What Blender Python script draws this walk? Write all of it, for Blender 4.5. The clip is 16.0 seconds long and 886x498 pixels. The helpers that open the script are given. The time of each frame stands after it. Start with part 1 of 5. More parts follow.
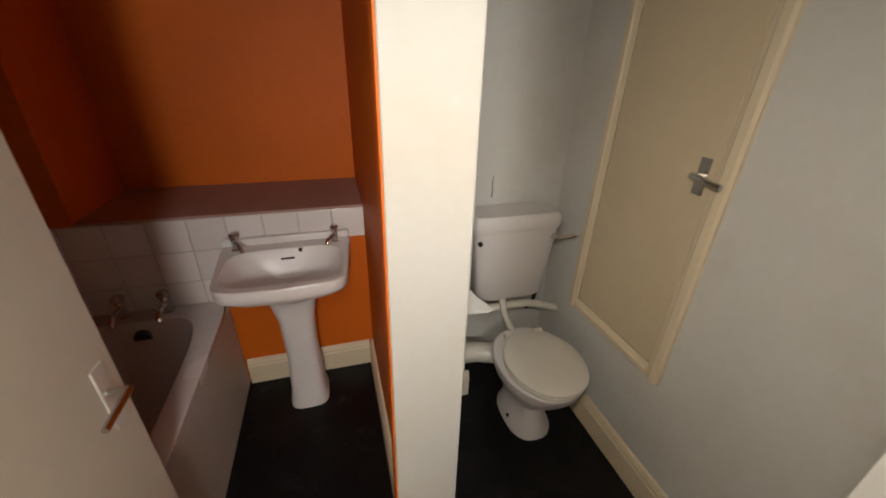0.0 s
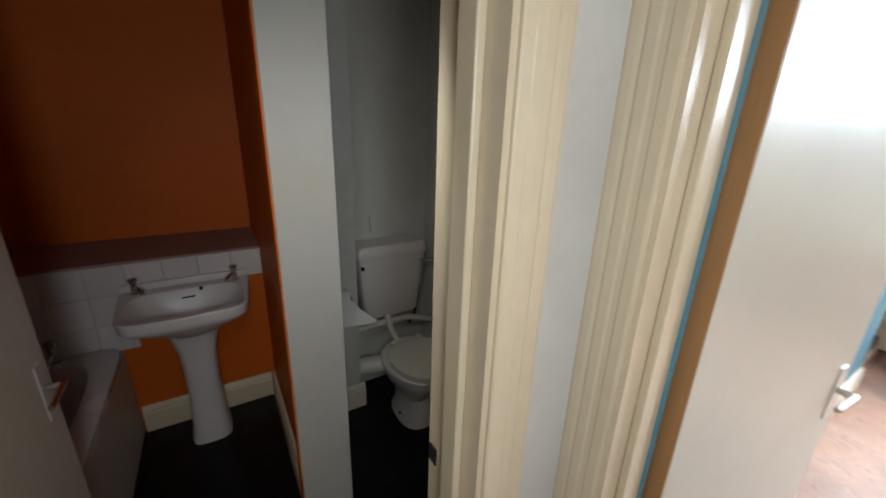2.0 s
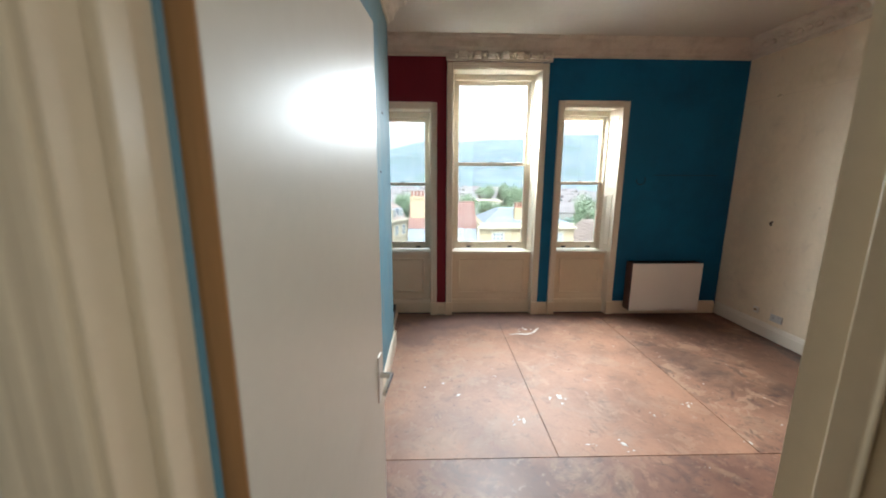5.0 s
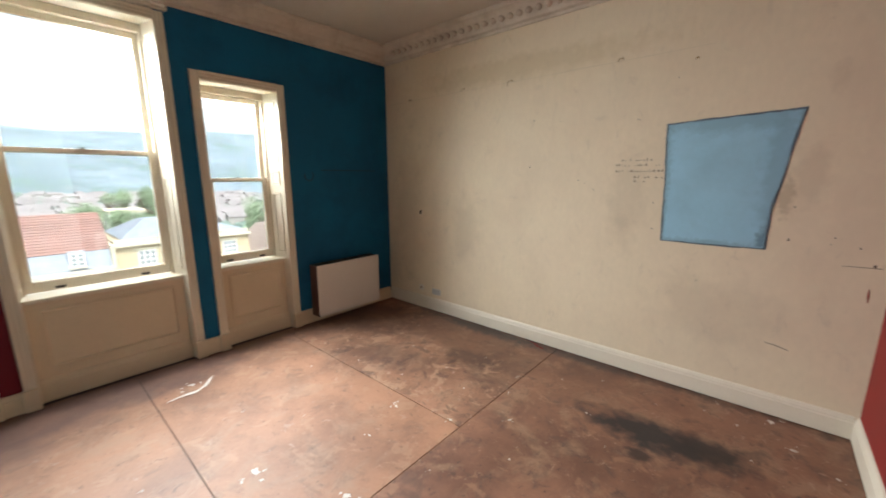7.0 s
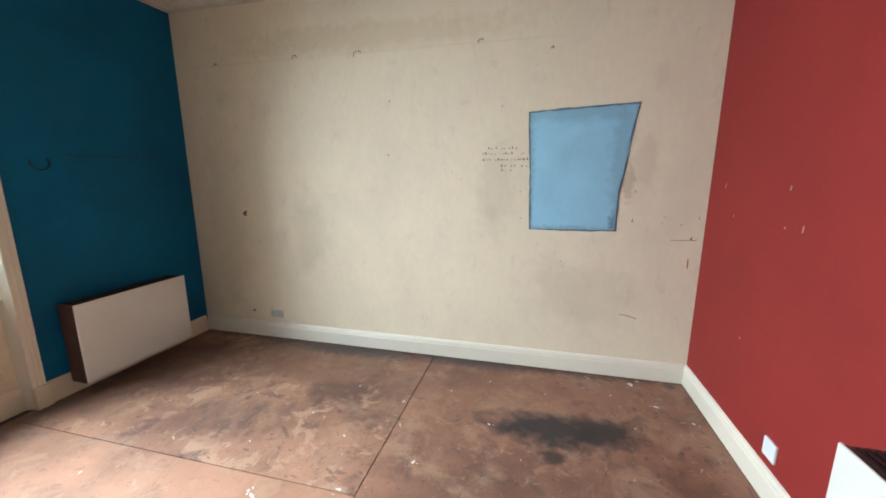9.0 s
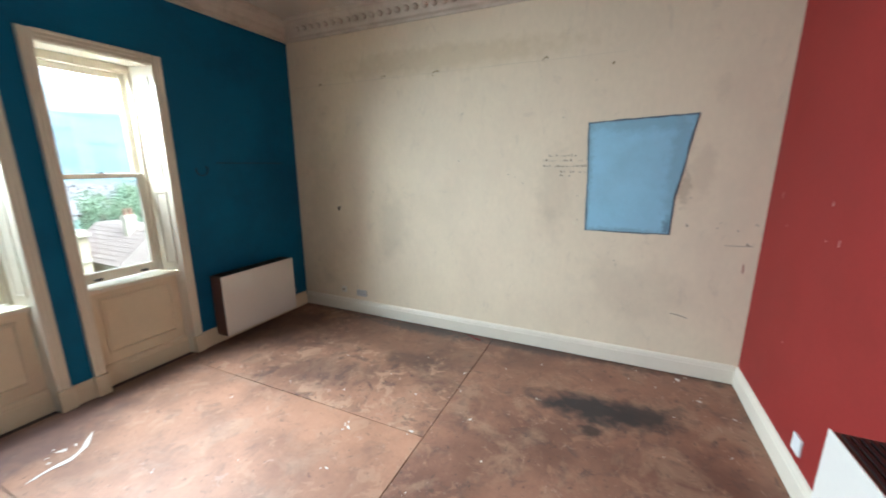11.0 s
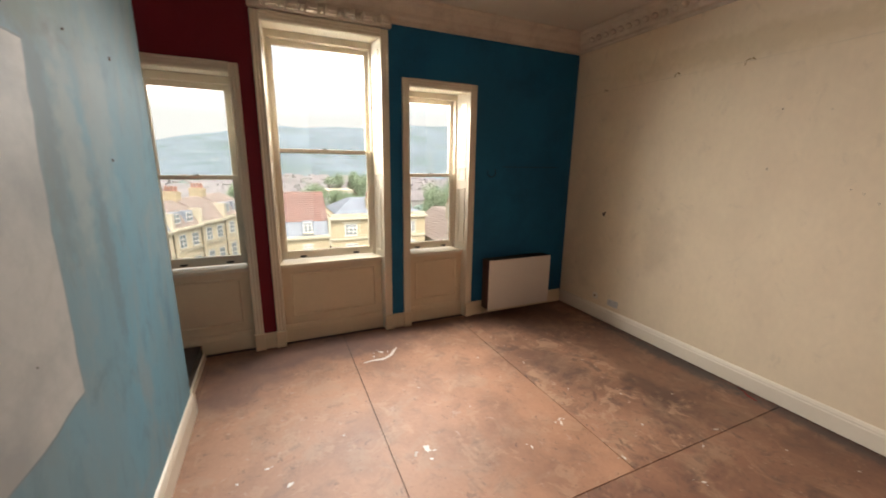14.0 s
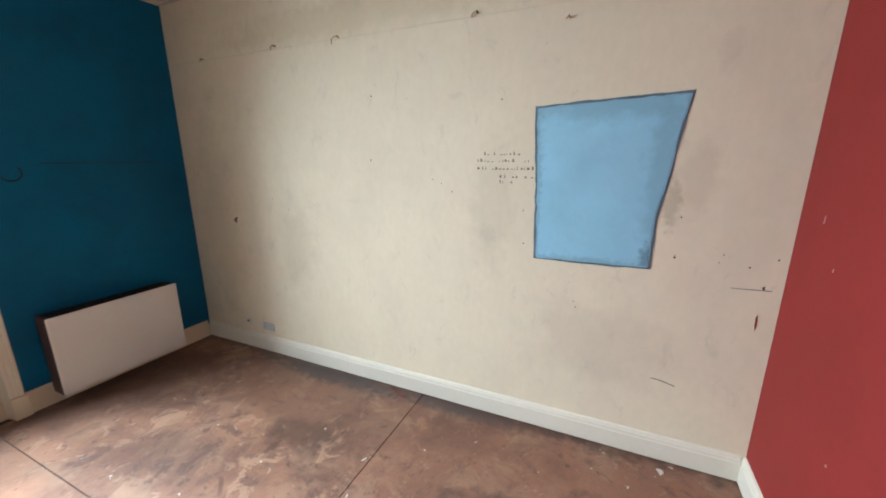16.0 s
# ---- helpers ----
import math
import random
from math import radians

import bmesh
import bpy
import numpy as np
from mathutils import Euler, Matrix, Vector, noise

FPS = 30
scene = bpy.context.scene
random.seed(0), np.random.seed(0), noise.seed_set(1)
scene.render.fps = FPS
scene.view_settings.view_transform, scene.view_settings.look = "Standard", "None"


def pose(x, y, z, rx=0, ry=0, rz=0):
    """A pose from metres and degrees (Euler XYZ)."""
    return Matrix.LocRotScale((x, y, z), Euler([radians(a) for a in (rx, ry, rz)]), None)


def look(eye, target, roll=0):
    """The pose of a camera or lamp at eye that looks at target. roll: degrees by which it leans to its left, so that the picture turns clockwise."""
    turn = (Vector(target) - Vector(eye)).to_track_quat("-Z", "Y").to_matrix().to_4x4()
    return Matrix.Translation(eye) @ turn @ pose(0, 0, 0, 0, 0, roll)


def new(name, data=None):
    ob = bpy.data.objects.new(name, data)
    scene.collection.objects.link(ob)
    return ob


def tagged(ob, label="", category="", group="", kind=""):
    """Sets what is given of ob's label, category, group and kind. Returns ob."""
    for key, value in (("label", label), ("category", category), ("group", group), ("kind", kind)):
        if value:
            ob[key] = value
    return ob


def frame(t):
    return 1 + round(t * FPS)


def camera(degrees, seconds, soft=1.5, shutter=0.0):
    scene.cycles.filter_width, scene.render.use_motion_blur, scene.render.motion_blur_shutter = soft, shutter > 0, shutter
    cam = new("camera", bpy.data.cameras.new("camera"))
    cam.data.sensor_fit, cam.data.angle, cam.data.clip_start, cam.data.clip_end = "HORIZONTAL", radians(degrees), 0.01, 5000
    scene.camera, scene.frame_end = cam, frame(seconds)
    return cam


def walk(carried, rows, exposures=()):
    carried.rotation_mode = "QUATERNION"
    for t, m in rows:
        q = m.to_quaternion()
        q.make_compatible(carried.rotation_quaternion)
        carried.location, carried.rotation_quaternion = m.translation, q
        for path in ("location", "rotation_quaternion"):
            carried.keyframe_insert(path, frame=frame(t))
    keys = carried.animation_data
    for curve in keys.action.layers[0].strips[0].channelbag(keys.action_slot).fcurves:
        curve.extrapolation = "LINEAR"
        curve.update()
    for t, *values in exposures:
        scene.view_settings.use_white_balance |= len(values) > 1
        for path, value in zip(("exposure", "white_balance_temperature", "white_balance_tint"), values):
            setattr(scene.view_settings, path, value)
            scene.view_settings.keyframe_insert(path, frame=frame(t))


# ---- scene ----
cam = camera(99.7, 16.0, soft=1.8, shutter=0.3)
PATH = [
    (0, (0.426, 0.6, 1.551), (0.949, 2.311, 0.659), 1.6),
    (0.5, (0.337, 0.442, 1.573), (0.869, 2.173, 0.726), 1.6),
    (1, (0.373, 0.224, 1.581), (0.947, 1.997, 0.854), 1.5),
    (1.5, (0.491, 0.093, 1.609), (1.094, 1.89, 0.971), 1.9),
    (2, (0.371, 0.113, 1.589), (1.378, 1.729, 0.979), 1.9),
    (2.5, (0.114, 0.137, 1.63), (1.498, 1.457, 1.046), 1.4),
    (3, (-0.036, 0.099, 1.631), (1.583, 1.147, 1.1), 0.6),
    (3.5, (-0.059, 0.104, 1.639), (1.759, 0.783, 1.153), 0.2),
    (3.7, (-0.009, 0.129, 1.634), (1.859, 0.671, 1.169), 0.1),
    (5.8, (0.894, 0.02, 1.568), (2.764, -0.58, 1.19), 0.4),
    (6, (0.951, -0.011, 1.551), (2.749, -0.802, 1.172), 0.3),
    (6.5, (1.054, -0.115, 1.574), (2.63, -1.286, 1.188), -0.1),
    (7, (1.154, -0.196, 1.554), (2.446, -1.675, 1.173), -0.1),
    (7.5, (1.321, -0.237, 1.536), (2.27, -1.955, 1.151), -0.1),
    (8, (1.487, -0.328, 1.468), (2.19, -2.16, 1.082), -0.1),
    (8.5, (1.653, -0.502, 1.482), (2.209, -2.381, 1.083), -0.3),
    (8.7, (1.69, -0.504, 1.472), (2.165, -2.408, 1.089), -0.1),
    (10.8, (1.58, -0.162, 1.589), (2.243, -1.997, 1.147), -0.1),
    (11, (1.539, -0.128, 1.603), (2.35, -1.902, 1.163), -0.1),
    (11.5, (1.422, -0.147, 1.614), (2.591, -1.709, 1.175), 0.2),
    (12, (1.377, -0.048, 1.614), (2.816, -1.369, 1.183), 0.6),
    (12.5, (1.383, -0.035, 1.638), (3.05, -1.048, 1.198), 0.9),
    (13, (1.363, -0.043, 1.651), (3.151, -0.828, 1.215), 0.9),
    (13.5, (1.351, -0.049, 1.644), (3.159, -0.785, 1.21), 1.0),
    (14, (1.302, -0.144, 1.633), (3.084, -0.94, 1.194), 0.8),
    (14.5, (1.286, -0.321, 1.622), (2.74, -1.621, 1.178), 0.4),
    (15, (1.308, -0.504, 1.612), (2.364, -2.143, 1.167), 0.1),
    (15.5, (1.372, -0.836, 1.64), (2.222, -2.588, 1.183), 0.1),
    (16, (1.359, -1.186, 1.65), (2.156, -2.958, 1.177), -0.1),
]
EXPOSURES = [(0.0, 4.78, 6400, 9), (0.5, 4.88, 6200, 8), (1.0, 4.33, 6300, 9), (1.5, 3.63, 5700, 6), (2.0, 3.15, 5600, 4), (2.5, 3.05, 5600, 3), (3.0, 3.03, 5700, 4), (3.7, 2.93, 5900, 5),
             (5.8, 2.05, 6000, 3), (6.5, 2.15, 6300, 5), (7.5, 2.37, 6400, 6), (8.0, 2.58, 5700, 0), (8.7, 2.77, 5500, -1), (11.0, 2.62, 5400, -1), (11.8, 2.38, 5600, 0),
             (12.1, 2.23, 5700, 1), (12.5, 2.03, 6800, 9), (13.5, 1.95, 7300, 12), (14.0, 1.95, 7200, 12), (14.5, 1.99, 6700, 9), (15.3, 2.52, 5600, 2), (16.0, 2.82, 5400, 0)]
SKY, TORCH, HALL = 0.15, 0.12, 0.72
walk(cam, [(t, look(eye, target, roll)) for t, eye, target, roll in PATH], EXPOSURES)

# ---- world, sun, lamps ----
world = bpy.data.worlds.new("sky")
scene.world = world
world.use_nodes = True
wn, wl = world.node_tree.nodes, world.node_tree.links
wn.clear()
sky = wn.new("ShaderNodeTexSky")
sky.sky_type, sky.sun_disc = "NISHITA", False
sky.sun_elevation, sky.sun_rotation = radians(52), radians(250)
sky.air_density, sky.dust_density, sky.ozone_density = 1.0, 5.0, 1.0
soft_sky = wn.new("ShaderNodeHueSaturation")
soft_sky.inputs["Saturation"].default_value = 0.3
back = wn.new("ShaderNodeBackground")
back.inputs["Strength"].default_value = SKY
wout = wn.new("ShaderNodeOutputWorld")
wl.new(sky.outputs[0], soft_sky.inputs["Color"])
hazy = wn.new("ShaderNodeMix")
hazy.data_type, hazy.blend_type = "RGBA", "LIGHTEN"
hazy.inputs["Factor"].default_value = 1.0
hazy.inputs["B"].default_value = (2.7, 2.75, 2.8, 1)
wl.new(soft_sky.outputs[0], hazy.inputs["A"])
wl.new(hazy.outputs["Result"], back.inputs["Color"])
wl.new(back.outputs[0], wout.inputs["Surface"])

sun = new("sun", bpy.data.lights.new("sun", "SUN"))
sun.data.energy, sun.data.angle, sun.data.color = 1.7, radians(12), (1.0, 0.95, 0.88)
sun.matrix_world = look((-40, 14, 60), (0, 0, 0))


# daylight in the upper part of each window opening, above the skyline
def window_light(name, y0, y1, z0, z1, watts, side):
    lamp = new(name, bpy.data.lights.new(name, "AREA"))
    lamp.data.shape, lamp.data.size, lamp.data.size_y = "RECTANGLE", y1 - y0, z1 - z0
    lamp.data.energy, lamp.data.spread, lamp.data.color = watts, radians(125), (0.96, 0.98, 1.0)
    lamp.matrix_world = look((5.14, (y0 + y1) / 2, (z0 + z1) / 2), (4.0, (y0 + y1) / 2 + side, (z0 + z1) / 2 - 0.9))


window_light("daylight_middle", -1.03, -0.16, 2.14, 2.66, 20, -0.4)
window_light("daylight_left", 0.15, 0.73, 2.12, 2.28, 2.2, -0.5)
window_light("daylight_right", -1.90, -1.36, 2.14, 2.31, 9, -0.2)
# visitor's hand lamp, fixed in the bathroom doorway, and an added hall fill light
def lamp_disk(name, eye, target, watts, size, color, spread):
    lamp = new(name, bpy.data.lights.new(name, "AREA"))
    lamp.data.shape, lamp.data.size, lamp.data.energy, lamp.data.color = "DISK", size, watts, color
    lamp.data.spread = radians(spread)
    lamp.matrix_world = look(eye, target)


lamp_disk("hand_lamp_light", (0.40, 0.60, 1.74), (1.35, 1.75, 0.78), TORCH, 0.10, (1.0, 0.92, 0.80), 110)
lamp_disk("hall_fill_light", (0.30, -0.42, 1.68), (0.50, 0.6, 1.35), HALL, 0.26, (1.0, 0.96, 0.9), 170)


# ---- materials ----
def mat(name, color, rough=0.6, vary=0.12, scale=3.0, fine=60.0, bump=0.1, metal=0.0, dirt=None, dirt_amount=0.0, dirt_scale=1.2,
        spec=0.5, stretch=(1, 1, 1), per_object=0.0, coat=0.0, rough_vary=0.1, blotches=(), cut_at=(0.46, 0.64), specks=()):
    """A painted or natural surface: broad stains, fine grain, relief and uneven gloss."""
    m = bpy.data.materials.new(name)
    m.use_nodes = True
    n, l = m.node_tree.nodes, m.node_tree.links
    b = n["Principled BSDF"]
    co = n.new("ShaderNodeTexCoord")
    mp = n.new("ShaderNodeMapping")
    mp.inputs["Scale"].default_value = stretch
    geo = n.new("ShaderNodeNewGeometry")
    l.new(geo.outputs["Position"], mp.inputs["Vector"])
    broad, grain = n.new("ShaderNodeTexNoise"), n.new("ShaderNodeTexNoise")
    for t, s, d in ((broad, scale, 5), (grain, fine, 3)):
        t.inputs["Scale"].default_value, t.inputs["Detail"].default_value = s, d
        l.new(mp.outputs[0], t.inputs["Vector"])
    mix = n.new("ShaderNodeMath")
    mix.operation = "MULTIPLY_ADD"
    mix.inputs[1].default_value = 0.35
    l.new(grain.outputs[0], mix.inputs[0])
    l.new(broad.outputs[0], mix.inputs[2])
    ramp = n.new("ShaderNodeValToRGB")
    c = Vector(color)
    ramp.color_ramp.elements[0].position, ramp.color_ramp.elements[1].position = 0.4, 0.95
    ramp.color_ramp.elements[0].color = (*(c * (1 - vary)), 1)
    ramp.color_ramp.elements[1].color = (*[min(1, v * (1 + vary)) for v in c], 1)
    l.new(mix.outputs[0], ramp.inputs[0])
    out = ramp.outputs[0]
    if dirt:
        spots = n.new("ShaderNodeTexNoise")
        spots.inputs["Scale"].default_value, spots.inputs["Detail"].default_value, spots.inputs["Roughness"].default_value = dirt_scale, 8, 0.65
        l.new(mp.outputs[0], spots.inputs["Vector"])
        cut = n.new("ShaderNodeMapRange")
        cut.inputs[1].default_value, cut.inputs[2].default_value = cut_at
        cut.inputs[3].default_value, cut.inputs[4].default_value = 0, dirt_amount
        l.new(spots.outputs[0], cut.inputs[0])
        over = n.new("ShaderNodeMix")
        over.data_type = "RGBA"
        over.inputs["B"].default_value = (*dirt, 1)
        l.new(cut.outputs[0], over.inputs["Factor"])
        l.new(out, over.inputs["A"])
        out = over.outputs["Result"]
    for size, tint, amount, low, *soft in specks:
        # scattered scuffs and flecks
        fl = n.new("ShaderNodeTexNoise")
        fl.inputs["Scale"].default_value, fl.inputs["Detail"].default_value, fl.inputs["Roughness"].default_value, fl.inputs["Distortion"].default_value = size, 5, 0.7, 0.6
        l.new(mp.outputs[0], fl.inputs["Vector"])
        fr = n.new("ShaderNodeMapRange")
        fr.inputs[1].default_value, fr.inputs[2].default_value, fr.inputs[4].default_value = low, low + (soft[0] if soft else 0.14 if size < 8 else 0.07), amount
        l.new(fl.outputs[0], fr.inputs[0])
        over = n.new("ShaderNodeMix")
        over.data_type = "RGBA"
        over.inputs["B"].default_value = (*tint, 1)
        l.new(fr.outputs[0], over.inputs["Factor"])
        l.new(out, over.inputs["A"])
        out = over.outputs["Result"]
    for centre, radii, tint, amount in blotches:
        # a stain or shade with an uneven edge round a place on the surface
        off = n.new("ShaderNodeVectorMath")
        off.operation = "SUBTRACT"
        off.inputs[1].default_value = centre
        l.new(geo.outputs["Position"], off.inputs[0])
        sc = n.new("ShaderNodeVectorMath")
        sc.operation = "DIVIDE"
        sc.inputs[1].default_value = radii
        l.new(off.outputs[0], sc.inputs[0])
        ln = n.new("ShaderNodeVectorMath")
        ln.operation = "LENGTH"
        l.new(sc.outputs[0], ln.inputs[0])
        wob = n.new("ShaderNodeTexNoise")
        wob.inputs["Scale"].default_value, wob.inputs["Detail"].default_value = 1.6 / min(radii), 6
        l.new(geo.outputs["Position"], wob.inputs["Vector"])
        add = n.new("ShaderNodeMath")
        add.operation = "MULTIPLY_ADD"
        add.inputs[1].default_value = 1.5
        l.new(wob.outputs[0], add.inputs[0])
        l.new(ln.outputs["Value"], add.inputs[2])
        fade = n.new("ShaderNodeMapRange")
        fade.inputs[1].default_value, fade.inputs[2].default_value = 1.25, 1.85
        fade.inputs[3].default_value, fade.inputs[4].default_value = amount, 0.0
        l.new(add.outputs[0], fade.inputs[0])
        over = n.new("ShaderNodeMix")
        over.data_type = "RGBA"
        over.inputs["B"].default_value = (*tint, 1)
        l.new(fade.outputs[0], over.inputs["Factor"])
        l.new(out, over.inputs["A"])
        out = over.outputs["Result"]
    if per_object:
        info = n.new("ShaderNodeObjectInfo")
        val = n.new("ShaderNodeMapRange")
        val.inputs[3].default_value, val.inputs[4].default_value = 1 - per_object, 1 + per_object
        hsv = n.new("ShaderNodeHueSaturation")
        l.new(info.outputs["Random"], val.inputs[0])
        l.new(val.outputs[0], hsv.inputs["Value"])
        l.new(out, hsv.inputs["Color"])
        out = hsv.outputs[0]
    l.new(out, b.inputs["Base Color"])
    rr = n.new("ShaderNodeMapRange")
    rr.inputs[3].default_value, rr.inputs[4].default_value = max(0.02, rough - rough_vary), min(1, rough + rough_vary)
    l.new(broad.outputs[0], rr.inputs[0])
    l.new(rr.outputs[0], b.inputs["Roughness"])
    b.inputs["Metallic"].default_value = metal
    b.inputs["Specular IOR Level"].default_value = spec
    b.inputs["Coat Weight"].default_value = coat
    if bump:
        bp = n.new("ShaderNodeBump")
        bp.inputs["Strength"].default_value, bp.inputs["Distance"].default_value = bump, 0.004
        l.new(mix.outputs[0], bp.inputs["Height"])
        l.new(bp.outputs[0], b.inputs["Normal"])
    return m


CREAM_GLOSS = mat("cream_gloss_paint", (0.70, 0.585, 0.41), 0.34, 0.06, 2.5, 40, 0.04, rough_vary=0.03, specks=[(55, (0.40, 0.29, 0.18), 0.4, 0.74)])
SKIRT_WHITE = mat("worn_white_gloss_paint", (0.74, 0.67, 0.55), 0.38, 0.06, 2.0, 40, 0.04, rough_vary=0.03, specks=[(50, (0.42, 0.34, 0.25), 0.4, 0.74)])
WHITE_GLOSS = mat("off_white_gloss_paint", (0.71, 0.635, 0.50), 0.36, 0.06, 2.0, 40, 0.04, rough_vary=0.03)
# wall stains; the tall one at x = 4.4 paints the corner's shade
CREAM_STAINS_SHADE = [((1.35, -3.3, 0.62), (0.45, 0.2, 0.28), (0.40, 0.33, 0.25), 0.18), ((3.55, -3.3, 1.0), (0.22, 0.2, 0.35), (0.40, 0.33, 0.23), 0.23), ((4.4, -3.3, 1.1), (0.25, 0.2, 1.0), (0.42, 0.34, 0.23), 0.25), ((2.0, -3.3, 1.35), (0.16, 0.2, 0.4), (0.45, 0.38, 0.28), 0.25), ((2.02, -3.3, 1.2), (0.06, 0.2, 0.07), (0.42, 0.35, 0.25), 0.2), ((1.0, -3.3, 1.55), (0.1, 0.2, 0.2), (0.45, 0.35, 0.25), 0.25), ((1.09, -3.3, 1.43), (0.05, 0.2, 0.13), (0.34, 0.26, 0.17), 0.45), ((0.95, -3.3, 2.1), (0.05, 0.2, 0.09), (0.48, 0.38, 0.27), 0.2), ((3.0, -3.3, 2.5), (1.3, 0.2, 0.12), (0.55, 0.44, 0.26), 0.4)]
PATCH_STAINS = [((1.135, -3.3, 1.5), (0.10, 0.2, 0.5), (0.19, 0.33, 0.42), 0.5), ((1.4, -3.3, 1.91), (0.45, 0.2, 0.09), (0.19, 0.33, 0.42), 0.5), ((1.75, -3.3, 1.5), (0.04, 0.2, 0.5), (0.18, 0.30, 0.38), 0.5), ((1.45, -3.3, 1.09), (0.4, 0.2, 0.04), (0.18, 0.30, 0.38), 0.5), ((1.16, -3.3, 1.14), (0.05, 0.2, 0.09), (0.12, 0.20, 0.27), 0.7)]
CREAM_WALL = mat("stained_cream_emulsion", (0.77, 0.655, 0.48), 0.75, 0.09, 0.9, 30, 0.15, dirt=(0.60, 0.50, 0.375), dirt_amount=0.5, dirt_scale=0.9, blotches=CREAM_STAINS_SHADE, specks=[(9, (0.52, 0.44, 0.34), 0.25, 0.6), (40, (0.42, 0.35, 0.26), 0.3, 0.68)], stretch=(1.0, 1.0, 0.6))
WHITE_WALL = mat("dull_white_emulsion", (0.63, 0.61, 0.57), 0.6, 0.07, 1.5, 40, 0.12, dirt=(0.42, 0.35, 0.26), dirt_amount=0.3)
# white darkened in its colour because the hand lamp overlights this end
WHITE_END = mat("darkened_white_emulsion", (0.50, 0.475, 0.43), 0.65, 0.06, 2.0, 40, 0.12, dirt=(0.46, 0.37, 0.25), dirt_amount=0.3, dirt_scale=3)
ORANGE = mat("orange_emulsion", (0.58, 0.122, 0.007), 0.55, 0.12, 1.6, 30, 0.12, rough_vary=0.08, spec=0.25, specks=[(35, (0.40, 0.075, 0.01), 0.4, 0.70)])
RED = mat("red_emulsion", (0.25, 0.026, 0.022), 0.65, 0.1, 1.5, 40, 0.12, dirt=(0.21, 0.022, 0.018), dirt_amount=0.5, dirt_scale=2, spec=0.2, specks=[(18, (0.42, 0.14, 0.11), 0.5, 0.74)])
MAROON = mat("maroon_emulsion", (0.17, 0.010, 0.020), 0.7, 0.1, 1.5, 40, 0.12, spec=0.3)
BLUE = mat("deep_blue_emulsion", (0.005, 0.118, 0.238), 0.7, 0.12, 1.4, 40, 0.14, dirt=(0.004, 0.078, 0.17), dirt_amount=0.7, spec=0.3)
BLUE_STAINS = [((2.84, 0.465, 1.75), (0.07, 0.2, 0.5), (0.17, 0.20, 0.205), 0.5), ((2.99, 0.465, 1.7), (0.09, 0.2, 0.45), (0.32, 0.38, 0.385), 0.5), ((3.25, 0.465, 1.75), (0.14, 0.2, 0.4), (0.29, 0.355, 0.36), 0.5), ((2.6, 0.465, 2.03), (0.5, 0.2, 0.06), (0.17, 0.19, 0.185), 0.7), ((2.9, 0.465, 2.2), (0.6, 0.2, 0.22), (0.20, 0.285, 0.27), 0.6), ((3.13, 0.465, 1.25), (0.06, 0.2, 0.35), (0.15, 0.19, 0.20), 0.5), ((3.75, 0.465, 0.75), (0.05, 0.2, 0.16), (0.10, 0.22, 0.31), 0.6)]
PALE_BLUE = mat("pale_blue_emulsion", (0.15, 0.32, 0.415), 0.68, 0.1, 1.6, 30, 0.15, dirt=(0.20, 0.27, 0.285), dirt_amount=0.85, dirt_scale=0.9, stretch=(1.4, 1, 0.6), spec=0.15, cut_at=(0.40, 0.66), blotches=BLUE_STAINS, specks=[(2.6, (0.24, 0.30, 0.31), 0.6, 0.50), (5.0, (0.12, 0.20, 0.235), 0.5, 0.54), (30, (0.10, 0.16, 0.19), 0.4, 0.68)])
CEILING = mat("aged_white_ceiling", (0.58, 0.53, 0.45), 0.8, 0.06, 1.5, 30, 0.1, dirt=(0.5, 0.43, 0.33), dirt_amount=0.3)
PLASTER = mat("cornice_plaster", (0.62, 0.55, 0.45), 0.7, 0.08, 4, 60, 0.15, dirt=(0.35, 0.28, 0.2), dirt_amount=0.4, dirt_scale=5)
# stain spots, plus long bands that darken the floor along the walls
FLOOR_STAINS_BANDS = [((2.7, -3.27, 0), (2.4, 0.10, 1), (0.065, 0.036, 0.028), 0.75), ((4.68, -1.4, 0), (0.13, 1.7, 1), (0.09, 0.05, 0.042), 0.6), ((4.55, -0.4, 0), (0.30, 1.3, 1), (0.10, 0.055, 0.05), 0.7), ((4.2, 0.2, 0), (0.4, 0.35, 1), (0.12, 0.065, 0.055), 0.6), ((4.5, -2.6, 0), (0.5, 0.6, 1), (0.085, 0.042, 0.03), 0.75), ((3.2, -2.95, 0), (1.1, 0.35, 1), (0.13, 0.065, 0.042), 0.6), ((1.55, -2.55, 0), (0.42, 0.17, 1), (0.022, 0.020, 0.022), 0.95), ((1.24, -2.62, 0), (0.22, 0.14, 1), (0.025, 0.02, 0.02), 0.9), ((1.545, -2.33, 0), (0.075, 0.07, 1), (0.03, 0.02, 0.018), 0.85),
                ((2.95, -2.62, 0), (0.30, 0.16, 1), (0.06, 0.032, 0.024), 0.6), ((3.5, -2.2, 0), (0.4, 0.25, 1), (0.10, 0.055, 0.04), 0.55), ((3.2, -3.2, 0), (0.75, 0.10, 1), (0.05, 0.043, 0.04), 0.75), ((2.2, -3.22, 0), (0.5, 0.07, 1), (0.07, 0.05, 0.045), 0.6)]
